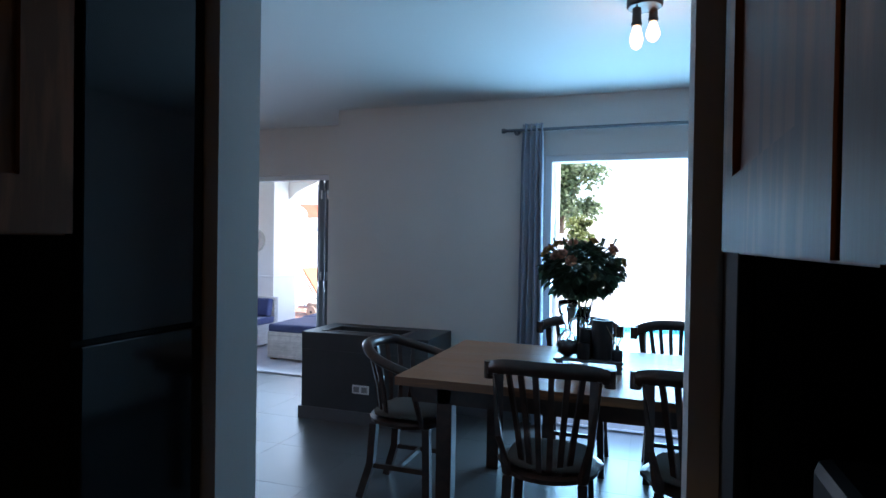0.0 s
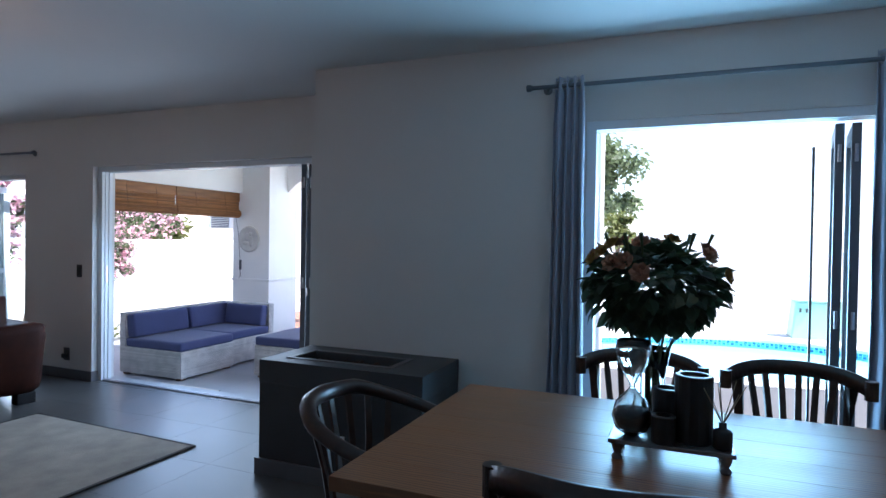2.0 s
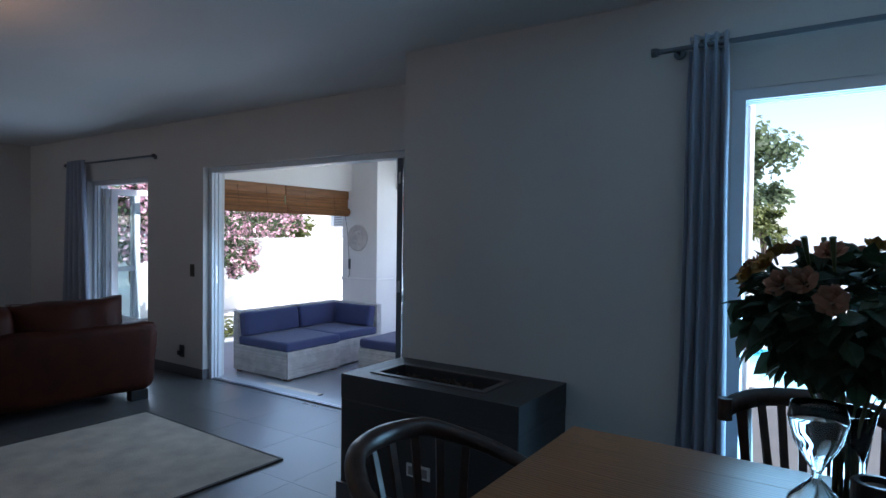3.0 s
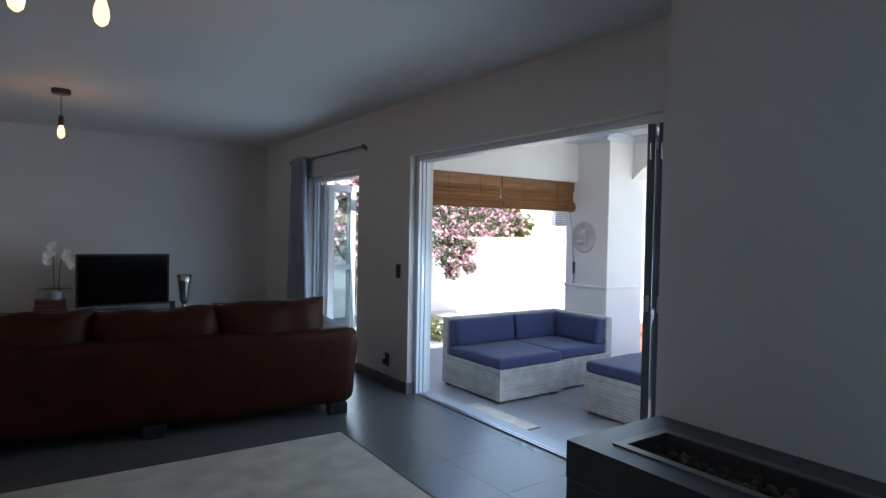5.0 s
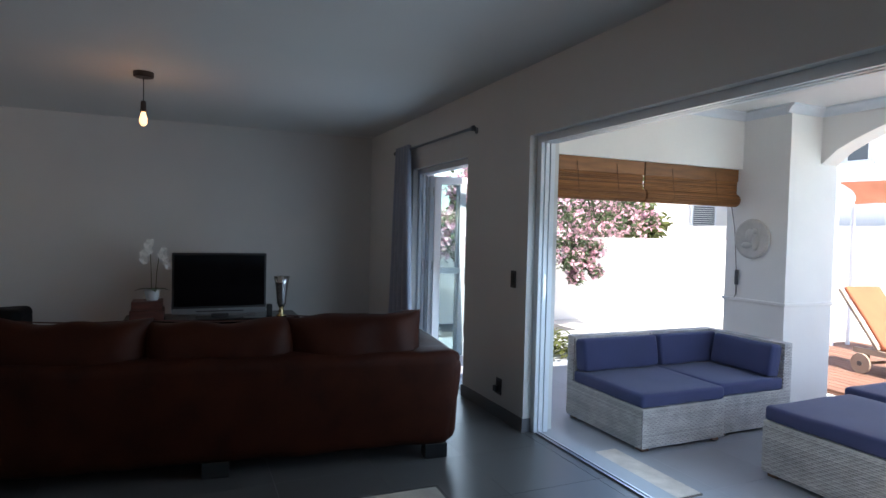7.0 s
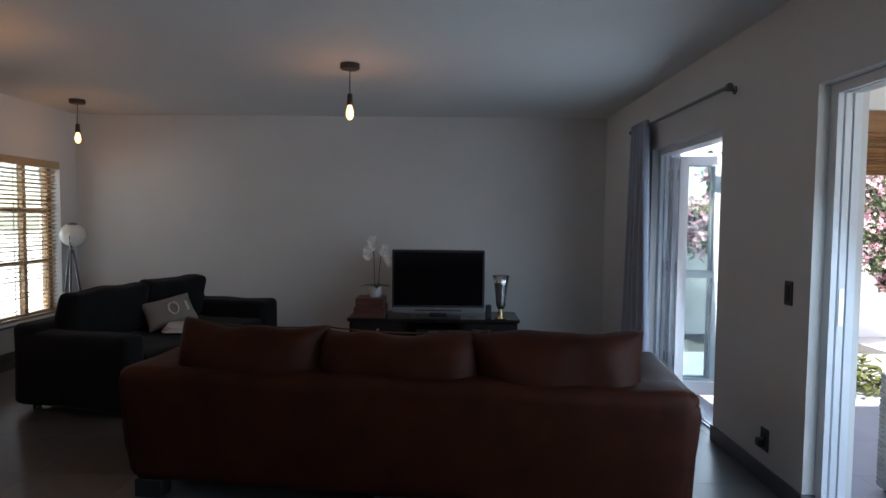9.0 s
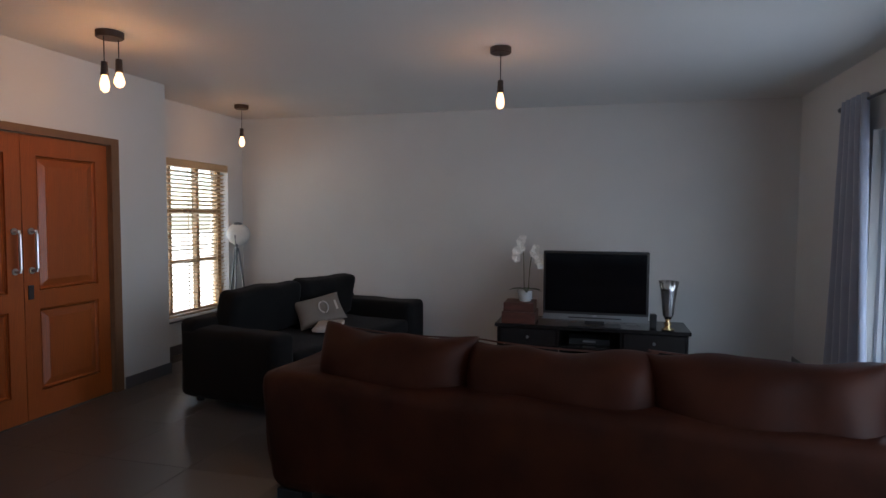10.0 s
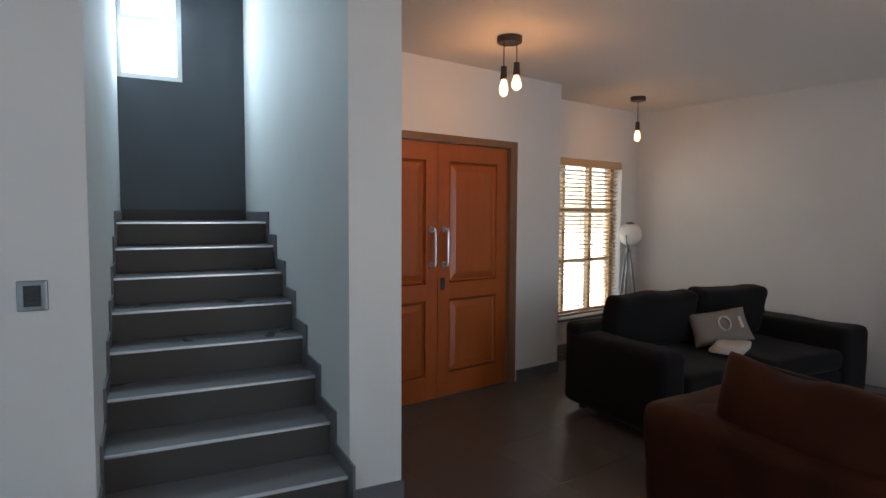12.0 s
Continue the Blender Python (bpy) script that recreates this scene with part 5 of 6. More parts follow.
def cornice(name, a, b, inward):
    """A moulded cornice from a to b just under the patio ceiling."""
    bm = bmesh.new()
    inw = Vector((*inward, 0))
    ends = [[bm.verts.new(Vector((*p_, PCEIL)) + inw * u + Vector((0, 0, v))) for u, v in COR] for p_ in (a, b)]
    for q in range(len(COR)):
        bm.faces.new((ends[0][q], ends[0][(q + 1) % len(COR)], ends[1][(q + 1) % len(COR)], ends[1][q]))
    bm.faces.new(ends[0])
    bm.faces.new(ends[1][::-1])
    bmesh.ops.recalc_face_normals(bm, faces=bm.faces[:])
    return struct(name, bm, FRAME, "white moulded cornice", "trim")


cornice("trim_beam", (XB, YL + T), (XB, YC), (1, 0))
cornice("trim_column_front", (XB, YC), (-5.19, YC), (0, -1))
cornice("trim_column_side", (-5.19, YC - 0.07), (-5.19, 8.50), (1, 0))
cornice("trim_arch", (-5.19, 8.50), (-1.9, 8.50), (0, -1))
col = thing("column", "white plastered corner column with dado moulding", "column")
col["kind"] = "structure"
part("shaft", boxes((-5.82, YC, ZP, -5.19, 8.72, PCEIL)), EXTWALL, col)
part("dado", boxm(-5.835, YC - 0.015, 0.87, -5.175, 8.735, 0.90, bevel=0.004), EXTWALL, col, "narrow dado moulding")
# arched wall
bm = bmesh.new()
ax0, ax1, az, rise = -5.19, -2.45, 2.13, 0.42
n = 20
pts = [(ax0 + (ax1 - ax0) * k / n, az + rise * math.sin(math.pi * k / n) ** 0.7) for k in range(n + 1)]
for y in (8.50, 8.72):
    vs = [bm.verts.new((x, y, z)) for x, z in pts] + [bm.verts.new((x, y, PCEIL + 0.001)) for x, z in pts]
    for k in range(n):
        bm.faces.new((vs[k], vs[k + 1], vs[n + 2 + k], vs[n + 1 + k]))
bm.verts.ensure_lookup_table()
for k in range(n):
    bm.faces.new((bm.verts[k], bm.verts[k + 1], bm.verts[2 * n + 3 + k], bm.verts[2 * n + 2 + k]))
bmesh.ops.recalc_face_normals(bm, faces=bm.faces[:])
bm_box(bm, ax1, 8.50, ZP, -2.0, 8.72, PCEIL)
struct("wall_arch", bm, EXTWALL, "white plastered wall with a wide arch", "wall")

# bamboo blinds
BAMB = mat("bamboo", (0.30, 0.125, 0.038), 0.55, var=0.16, scale=6, grain=60, bump=0.1, stretch=(6, 0.6, 6), rnd=0.28)
WFOOT_ = mat("brown_cord", (0.13, 0.07, 0.035), 0.8, var=0.1)
for k, (y0, y1, drop) in enumerate(((5.95, 6.955, 0.0), (6.97, 8.09, 0.0))):
    bb = thing("bamboo_blind", "rolled-up brown bamboo roller blind under the beam", "blind", pose(XB - 0.06, y0, 0), "bamboo blinds on the patio")
    L_ = y1 - y0
    part("head_board", boxm(-0.02, 0, 1.984, 0.022, L_, 2.105, bevel=0.003), BAMB, bb, "wooden head board")
    for q in range(9):
        z = 1.985 - 0.0155 * q
        part("bamboo_slat", tube([(0.004 + 0.002 * (q % 2), 0.004, z), (0.004, L_ / 2, z - 0.002), (0.004 + 0.002 * (q % 2), L_ - 0.004, z)], 0.0086, 6), BAMB, bb)
    for q in range(13):
        a = math.pi * 0.55 - q * math.pi * 1.45 / 12
        part("roll_slat", tube([(0.0 + 0.052 * math.cos(a), 0.002, 1.81 + 0.052 * math.sin(a)), (0.0 + 0.052 * math.cos(a), L_ - 0.002, 1.81 + 0.052 * math.sin(a))], 0.0085, 6), BAMB, bb)
    part("roll_core", tube([(0, 0.0, 1.81), (0, L_, 1.81)], 0.047, 12), BAMB, bb)
    for y in (0.30, L_ - 0.30):
        part("cord", tube([(0.026, y, 2.06), (0.030, y + 0.012, 1.92), (0.058, y + 0.004, 1.80), (0.03, y - 0.01, 1.755)], 0.0028, 5), WFOOT_, bb)
cl = thing("blind_cord", "blind cord on a cleat on the column", "cord", pose(-5.71, YC, 0))
part("line", tube([(-0.06, -0.03, 1.88), (0.0, -0.02, 1.55), (0.03, -0.014, 1.16)], 0.004, 6), TAUPE, cl)
part("cleat", boxm(0.015, -0.02, 1.02, 0.05, 0, 1.16, bevel=0.006), DKPLATE, cl, "dark cleat")
part("cord_tail", tube([(0.03, -0.012, 1.04), (0.035, -0.012, 0.93), (0.015, -0.012, 0.905)], 0.006, 6), TAUPE, cl)
pq = thing("wall_plaque", "round white plaster relief plaque on the column", "plaque", pose(-5.524, YC, 1.455, 90, 0, 0))
PLAS = mat("white_plaster", (0.58, 0.55, 0.50), 0.8, var=0.08, scale=8, bump=0.2)
part("plaque_disc", smooth(lathe([(0.175, 0.0), (0.185, 0.012), (0.178, 0.028), (0.160, 0.030), (0.150, 0.020), (0.001, 0.020)], 36)), PLAS, pq)
bm = bmesh.new()
for x, y, sx, sy in ((-0.02, 0.03, 0.05, 0.06), (0.04, -0.03, 0.04, 0.08), (-0.05, -0.06, 0.06, 0.03), (0.03, 0.07, 0.03, 0.03)):
    bmesh.ops.create_icosphere(bm, subdivisions=2, radius=1, matrix=Matrix.Translation((x, y, 0.02)) @ Matrix.Diagonal((sx, sy, 0.016, 1)))
part("relief", smooth(bm), PLAS, pq)

MATF = mat("pale_doormat_fibre", (0.66, 0.60, 0.53), 0.95, var=0.2, scale=9, grain=160, bump=0.3, color2=(0.50, 0.45, 0.39))
dm = thing("doormat", "pale beige fibre doormat lying on the patio tiles", "doormat", pose(-4.77, 6.18, ZP, 0, 0, 0.5))
part("mat_body", boxes((-0.40, -0.12, 0.002, 0.40, 0.11, 0.014)), MATF, dm)
part("mat_edge", boxes((-0.408, -0.128, 0, -0.40, 0.118, 0.010), (0.40, -0.128, 0, 0.408, 0.118, 0.010), (-0.40, 0.11, 0, 0.40, 0.118, 0.010), (-0.40, -0.128, 0, 0.40, -0.12, 0.010)), TAUPE, dm, "woven edge binding")

# wicker furniture
WICK = mat("pale_wicker", (0.62, 0.60, 0.565), 0.75, var=0.12, scale=9, grain=120, bump=0.2, rnd=0.12, island=True)
# Darker body colour holds the shade in the gaps between woven strands.
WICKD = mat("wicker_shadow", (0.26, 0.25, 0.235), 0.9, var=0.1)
BLUE = mat("blue_outdoor_cloth", (0.046, 0.058, 0.150), 0.85, var=0.08, scale=4, grain=340, bump=0.12, sheen=0.2)
WFOOT = mat("wicker_foot_wood", (0.22, 0.12, 0.07), 0.6, var=0.1)


def weave(bm, p0, ux, length, z0, z1, out, step=0.025, rowh=0.0145):
    """Woven strands on one upright face, from p0 along ux."""
    nrow, ncol = int((z1 - z0) / rowh), max(2, int(length / step))
    ux, out, p0 = Vector(ux), Vector(out), Vector(p0)
    for r_ in range(nrow):
        z = z0 + (r_ + 0.5) * (z1 - z0) / nrow
        prev = None
        for c in range(ncol + 1):
            o = out * (0.0065 if (c + r_) % 2 else 0.0005)
            b_ = p0 + ux * length * c / ncol + o
            cur = (bm.verts.new((b_.x, b_.y, z - rowh * 0.46)), bm.verts.new((b_.x + out.x * 0.003, b_.y + out.y * 0.003, z)), bm.verts.new((b_.x, b_.y, z + rowh * 0.46)))
            if prev:
                bm.faces.new((prev[0], cur[0], cur[1], prev[1]))
                bm.faces.new((prev[1], cur[1], cur[2], prev[2]))
            prev = cur


def wicker_box(parent, name, x0, y0, z0, x1, y1, z1, sides="WESN"):
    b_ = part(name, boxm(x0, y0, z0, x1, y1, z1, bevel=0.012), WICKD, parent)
    bm = bmesh.new()
    if "S" in sides:
        weave(bm, (x0, y0, 0), (1, 0, 0), x1 - x0, z0, z1, (0, -1, 0))
    if "N" in sides:
        weave(bm, (x0, y1, 0), (1, 0, 0), x1 - x0, z0, z1, (0, 1, 0))
    if "W" in sides:
        weave(bm, (x0, y0, 0), (0, 1, 0), y1 - y0, z0, z1, (-1, 0, 0))
    if "E" in sides:
        weave(bm, (x1, y0, 0), (0, 1, 0), y1 - y0, z0, z1, (1, 0, 0))
    w_ = part("weave", bm, WICK, b_, "pale woven wicker strands")
    w_["kind"] = "stuff"
    part("top_strip", boxm(x0 - 0.006, y0 - 0.006, z1 - 0.002, x1 + 0.006, y1 + 0.006, z1 + 0.008, bevel=0.004), WICK, b_)
    return b_


def wicker_seat(x0, y0, x1, y1, label, backs, m=None):
    """A wicker seat module with blue cushions; backs: sides among W, N, E that carry a back."""
    s = thing("wicker_sofa" if backs else "wicker_ottoman", label, "sofa" if backs else "ottoman", pose(x0, y0, ZP))
    w_, d_ = x1 - x0, y1 - y0
    wicker_box(s, "base", 0, 0, 0.03, w_, d_, 0.32 if backs else 0.37)
    zs = 0.33 if backs else 0.38
    bt = 0.09
    cx0 = bt if "W" in backs else 0.0
    cx1 = w_ - (bt if "E" in backs else 0.0)
    cy1 = d_ - (bt if "N" in backs else 0.0)
    part("seat_cushion", soft_box(cx0, -0.008 + 0.0, zs, cx1 + 0.008, cy1, zs + 0.105, 0.028, seed=x0, rough=0.006), BLUE, s, "blue seat cushion")
    zb, zt_ = zs + 0.105, 0.715
    if "W" in backs:
        wicker_box(s, "back", 0, 0, 0.33, bt, d_, zt_)
        bk = soft_box(-0.07, 0.012, 0, 0.07, (cy1 if "N" not in backs else cy1) - 0.012, zt_ - zb - 0.005, 0.03, seed=2, rough=0.008)
        part("back_cushion", bk, BLUE, s, "blue back cushion").matrix_basis = pose(bt + 0.085, 0, zb, 0, -9, 0)
    if "E" in backs:
        wicker_box(s, "back", w_ - bt, 0, 0.33, w_, d_, zt_)
        part("back_cushion", soft_box(-0.07, 0.012, 0, 0.07, cy1 - 0.012, zt_ - zb - 0.005, 0.03, seed=2, rough=0.008), BLUE, s, "blue back cushion").matrix_basis = pose(w_ - bt - 0.085, 0, zb, 0, 9, 0)
    if "N" in backs:
        wicker_box(s, "back", bt, d_ - bt, 0.33, w_, d_, zt_)
        part("back_cushion", soft_box(0.25, -0.07, 0, w_ - 0.02, 0.07, zt_ - zb - 0.005, 0.03, seed=5, rough=0.008), BLUE, s, "blue back cushion").matrix_basis = pose(0, d_ - bt - 0.085, zb, -9, 0, 0)
    for x in (0.06, w_ - 0.06):
        for y in (0.06, d_ - 0.06):
            part("foot", boxm(x - 0.035, y - 0.035, 0, x + 0.035, y + 0.035, 0.03), WFOOT, s, "small brown foot")
    return s


wicker_seat(-5.99, 6.43, -5.05, 7.262, "pale wicker sofa module with blue cushions and back", "W")
wicker_seat(-5.99, 7.272, -5.10, 8.09, "pale wicker corner sofa module with blue cushions", "WN")
wicker_seat(-4.46, 6.95, -3.54, 7.84, "pale wicker ottoman with thick blue cushion", "")
wicker_seat(-4.72, 8.20, -3.80, 9.06, "pale wicker seat module with blue cushions under the arch", "E")

# ---- garden ----
ground = struct("ground", boxes((-60, 9.4, ZP - 0.4, -3.0, 90, ZP - 0.02), (7.0, 9.4, ZP - 0.4, 60, 90, ZP - 0.02), (-3.0, 14.6, ZP - 0.4, 7.0, 90, ZP - 0.02), (-60, YL + T, ZP - 0.4, -14.0, 9.4, ZP - 0.02), (8.0, YL, ZP - 0.4, 60, 9.4, ZP - 0.02), (-60, -60, ZP - 0.4, 60, -3.8, ZP - 0.02), (-60, -3.8, ZP - 0.4, XT - T, YL + T, ZP - 0.02), (XE + T, -3.8, ZP - 0.4, 60, YL, ZP - 0.02)), PAVING, "pale sunlit paving and sand round the house", "ground")
WATER = plain("pool_water", (0.25, 0.72, 0.85), 0.08)
MOSA = mat("pool_mosaic", (0.10, 0.42, 0.55), 0.25, var=0.1, scale=10, rnd=0.25)
MOSB = mat("pool_mosaic_dark", (0.03, 0.20, 0.42), 0.25, var=0.1, scale=10, rnd=0.25)
pc, pa_, pb_ = Vector((0.9, 11.2)), 2.6, 1.75
pool = thing("swimming_pool", "kidney pool with pale water and mosaic waterline", "pool", pose(pc.x, pc.y, ZP))
pool["kind"] = "structure"


def rim(a, k=1.0):
    return Vector((pa_ * k * math.cos(a), pb_ * k * math.sin(a) * (1 + 0.07 * math.sin(2 * a)), 0))


bm = bmesh.new()
bm.faces.new([bm.verts.new(rim(2 * math.pi * q / 64) + Vector((0, 0, -0.16))) for q in range(64)])
part("water", bm, WATER, pool, "still turquoise water")
bm = bmesh.new()
r_in = [bm.verts.new(rim(2 * math.pi * q / 64)) for q in range(64)]
r_out = [bm.verts.new(rim(2 * math.pi * q / 64) * (1 + 0.30 / rim(2 * math.pi * q / 64).length)) for q in range(64)]
r_low = [bm.verts.new(rim(2 * math.pi * q / 64) + Vector((0, 0, -0.05))) for q in range(64)]
sq = []
for q in range(64):
    p_ = (q + 1) % 64
    bm.faces.new((r_in[q], r_out[q], r_out[p_], r_in[p_]))
    bm.faces.new((r_in[p_], r_low[p_], r_low[q], r_in[q]))
part("coping", bm, PAVING, pool, "pale stone coping")
# paving that closes up to the coping
bm = bmesh.new()
o_ = [bm.verts.new(rim(2 * math.pi * q / 64) * (1 + 0.30 / rim(2 * math.pi * q / 64).length) + Vector((0, 0, -0.004))) for q in range(64)]


def to_rect(a):
    d = Vector((math.cos(a), math.sin(a)))
    bx0, bx1, by0, by1 = -3.0 - pc.x, 7.0 - pc.x, 9.4 - pc.y, 14.6 - pc.y
    t_ = min([(bx1 if d.x > 0 else bx0) / d.x if abs(d.x) > 1e-6 else 1e9, (by1 if d.y > 0 else by0) / d.y if abs(d.y) > 1e-6 else 1e9])
    return Vector((d.x * t_, d.y * t_, -0.02))


e_ = [bm.verts.new(to_rect(math.atan2(v.co.y, v.co.x))) for v in o_]
for q in range(64):
    p_ = (q + 1) % 64
    bm.faces.new((o_[q], e_[q], e_[p_], o_[p_]))
part("surround", bm, PAVING, pool, "pale paving round the pool")
tm = []
for mm in (MOSA, MOSB):
    b2 = boxm(-0.019, -0.004, -0.019, 0.019, 0.004, 0.019, bevel=0.003, seg=1)
    me = bpy.data.meshes.new("mosaic_tile")
    b2.to_mesh(me)
    b2.free()
    me.materials.append(mm)
    tm.append(me)
k = 0
for q in range(96):
    a = math.pi * (0.14 + 0.80 * q / 95)
    p_ = rim(a, 0.998)
    t_ = rim(a + 0.01, 0.998) - p_
    for z in (-0.072, -0.114):
        share("mosaic_tile", tm[(q + int(z < -0.1)) % 2], pool, Matrix.Translation((p_.x, p_.y, z)) @ Matrix.Rotation(math.atan2(t_.y, t_.x), 4, "Z") @ Matrix.Diagonal((1.25, 1, 1, 1)))
bm = bmesh.new()
lo_ = [bm.verts.new(rim(2 * math.pi * q / 96, 1.001) + Vector((0, 0, -0.05))) for q in range(96)]
hi_ = [bm.verts.new(rim(2 * math.pi * q / 96, 1.001) + Vector((0, 0, -0.20))) for q in range(96)]
for q in range(96):
    bm.faces.new((lo_[q], hi_[q], hi_[(q + 1) % 96], lo_[(q + 1) % 96]))
part("pool_wall", bm, WATER, pool)
struct("wall_garden", boxes((-30, 15.9, ZP - 0.1, 30, 16.15, 1.75), (-11.25, YL, ZP - 0.1, -11.0, 15.9, 1.40)), EXTWALL, "white plastered garden wall", "wall")
struct("wall_pool_side", boxes((7.6, YL, ZP - 0.1, 7.85, 15.9, 1.75)), EXTWALL, "white plastered garden wall", "wall")
GREENP = mat("pale_green_plastic", (0.30, 0.52, 0.42), 0.5, var=0.05, scale=3, bump=0.03)
gp = thing("pool_pump_box", "pale green plastic pool pump housing", "pump box", pose(1.92, 13.45, ZP - 0.02))
bm = boxm(0, 0, 0, 1.0, 0.6, 0.66, bevel=0.03)
for v in bm.verts:
    if v.co.z > 0.5:
        v.co.x = 0.5 + (v.co.x - 0.5) * 0.88
        v.co.y = 0.3 + (v.co.y - 0.3) * 0.85
part("housing", bm, GREENP, gp)
part("lid", boxm(0.04, 0.03, 0.66, 0.96, 0.57, 0.70, bevel=0.015), GREENP, gp)
for x in (0.12, 0.22):
    part("vent", boxm(x, -0.004, 0.48, x + 0.03, 0.03, 0.55), DKPLATE, gp)


def tree(x, y, height, crown_r, crown_h, label, n_leaf, leafmat, seed, size=0.16, flowers=None, nflow=0, z0=None, shape=()):
    """A tapered trunk with limbs and a crown of many small leaves in uneven clumps."""
    rg_ = random.Random(seed)
    zb = ZP - 0.02 if z0 is None else z0
    t_ = thing("tree" if height > 2.6 else "flowering_shrub", label, "tree" if height > 2.6 else "shrub", pose(x, y, zb))
    bark = mat("bark", (0.14, 0.10, 0.07), 0.9, var=0.2, scale=8, grain=40, bump=0.6)
    part("trunk", tube([(-0.3, -1.3, 0), (-0.25, -1.2, height * 0.3), (-0.1, -0.8, height * 0.6), (0, -0.4, height * 0.85)] if shape else [(0, 0, 0), (0.04, 0.02, height * 0.25), (-0.03, 0.03, height * 0.5), (0.02, 0, height * 0.72)], 0.1, 10, radii=[height * k for k in ((0.03, 0.024, 0.017, 0.008) if height > 2.6 else (0.007, 0.006, 0.006, 0.004))]), bark, t_)
    clumps = []
    for k in range(0 if shape else 16):
        a, e = rg_.uniform(0, 6.28), rg_.uniform(-0.7, 1.4)
        r_ = rg_.uniform(0.35, 1.0)
        c = Vector((math.cos(a) * math.cos(e) * crown_r * r_, math.sin(a) * math.cos(e) * crown_r * r_, height - crown_h + math.sin(e) * crown_h * r_))
        clumps.append((c, rg_.uniform(0.22, 0.42) * crown_r))
        if k % 2 == 0:
            b0 = Vector((0, 0, height * rg_.uniform(0.3, 0.6)))
            part("limb", tube([b0, b0.lerp(c, 0.5) + Vector((0, 0, 0.08 * height)), c], 0.05, 7, radii=[height * 0.012, height * 0.007, height * 0.002]), bark, t_)
    if shape:
        clumps = [(Vector((dx + rg_.uniform(-0.1, 0.1), dy, z_ - zb)), r_) for dx, dy, z_, r_ in shape]
        for c, r_ in clumps[::2]:
            b0 = Vector((0, -0.4, height * 0.84))
            part("limb", tube([b0, b0.lerp(c, 0.5) + Vector((0, 0, 0.12)), c], 0.01, 6, radii=[0.014, 0.009, 0.003]), bark, t_)
    bm = bmesh.new()
    for k in range(n_leaf):
        c, r_ = clumps[rg_.randrange(len(clumps))]
        d = Vector((rg_.gauss(0, 1), rg_.gauss(0, 1), rg_.gauss(0, 0.8)))
        d = d.normalized() * r_ * rg_.uniform(0.2, 1.15)
        leaf_face(bm, c + d, (rg_.uniform(-1, 1), rg_.uniform(-1, 1), rg_.uniform(-1, 0.5)), (rg_.uniform(-1, 1), rg_.uniform(-1, 1), 1), size * rg_.uniform(0.6, 1.3), size * 0.55, 0.2)
    part("crown", bm, leafmat, t_, "crown of small leaves")["kind"] = "stuff"
    if nflow:
        bm = bmesh.new()
        for k in range(nflow):
            c, r_ = clumps[rg_.randrange(len(clumps))]
            d = Vector((rg_.gauss(0, 1), rg_.gauss(0, 1), rg_.gauss(0, 1))).normalized() * r_ * rg_.uniform(0.7, 1.25)
            for q in range(3):
                leaf_face(bm, c + d, (rg_.uniform(-1, 1), rg_.uniform(-1, 1), rg_.uniform(-1, 1)), (rg_.uniform(-1, 1), rg_.uniform(-1, 1), 1), size * 0.95, size * 0.85, -0.2)
        part("blossom", bm, flowers, t_, "pink papery blossom")["kind"] = "stuff"
    return t_


LEAF1 = mat("tree_leaf", (0.15, 0.20, 0.10), 0.5, var=0.2, scale=3, bump=0.03, rnd=0.3, island=True, glow_through=0.45)
LEAF2 = mat("light_leaf", (0.16, 0.18, 0.05), 0.5, var=0.2, scale=3, bump=0.03, rnd=0.3, island=True, glow_through=0.45)
BOUG = mat("bougainvillea_pink", (0.86, 0.54, 0.62), 0.6, var=0.15, scale=4, bump=0.03, rnd=0.3, island=True, glow_through=0.4)
tree(-2.40, 20.5, 5.0, 1.45, 1.8, "broad green garden tree beyond the wall", 5200, LEAF1, 4, 0.20)
tree(-1.25, 15.3, 2.35, 0.42, 0.5, "yellow-green shrub before the garden wall", 1500, LEAF2, 5, 0.10)
HANG = ((0, -0.5, 2.3, 0.5), (0.1, 0.0, 2.4, 0.5), (0, 0.5, 2.35, 0.45), (0, 1.0, 2.2, 0.42), (-0.1, 1.5, 2.1, 0.36), (0.1, -0.35, 1.8, 0.42), (0, 0.1, 1.75, 0.40), (0.1, 0.5, 1.78, 0.34),
        (0, 0.95, 1.75, 0.28), (0.15, -0.35, 1.35, 0.32), (0.2, 0.0, 1.3, 0.24), (0.2, 0.3, 1.2, 0.17), (0.25, -0.25, 1.0, 0.20), (0.25, 0.12, 0.98, 0.15), (0.3, -0.1, 0.72, 0.13), (0.3, 0.28, 0.80, 0.10), (0, 1.35, 1.7, 0.2), (0.1, 1.7, 1.75, 0.14))
tree(-10.45, 9.65, 2.45, 0.85, 0.92, "pink flowering bougainvillea at the garden wall", 6200, LEAF1, 6, 0.070, BOUG, 800, shape=HANG)
tree(-11.75, 11.3, 2.5, 0.95, 0.55, "pink flowering bougainvillea at the garden wall", 2200, LEAF1, 7, 0.085, BOUG, 520)
tree(-10.2, 7.45, 2.58, 0.75, 0.85, "pink flowering bougainvillea near the garden door", 2600, LEAF1, 9, 0.095, BOUG, 600)
tree(-12.3, 12.6, 3.0, 0.9, 0.9, "spiky green garden tree behind the wall", 1800, LEAF2, 8, 0.2)
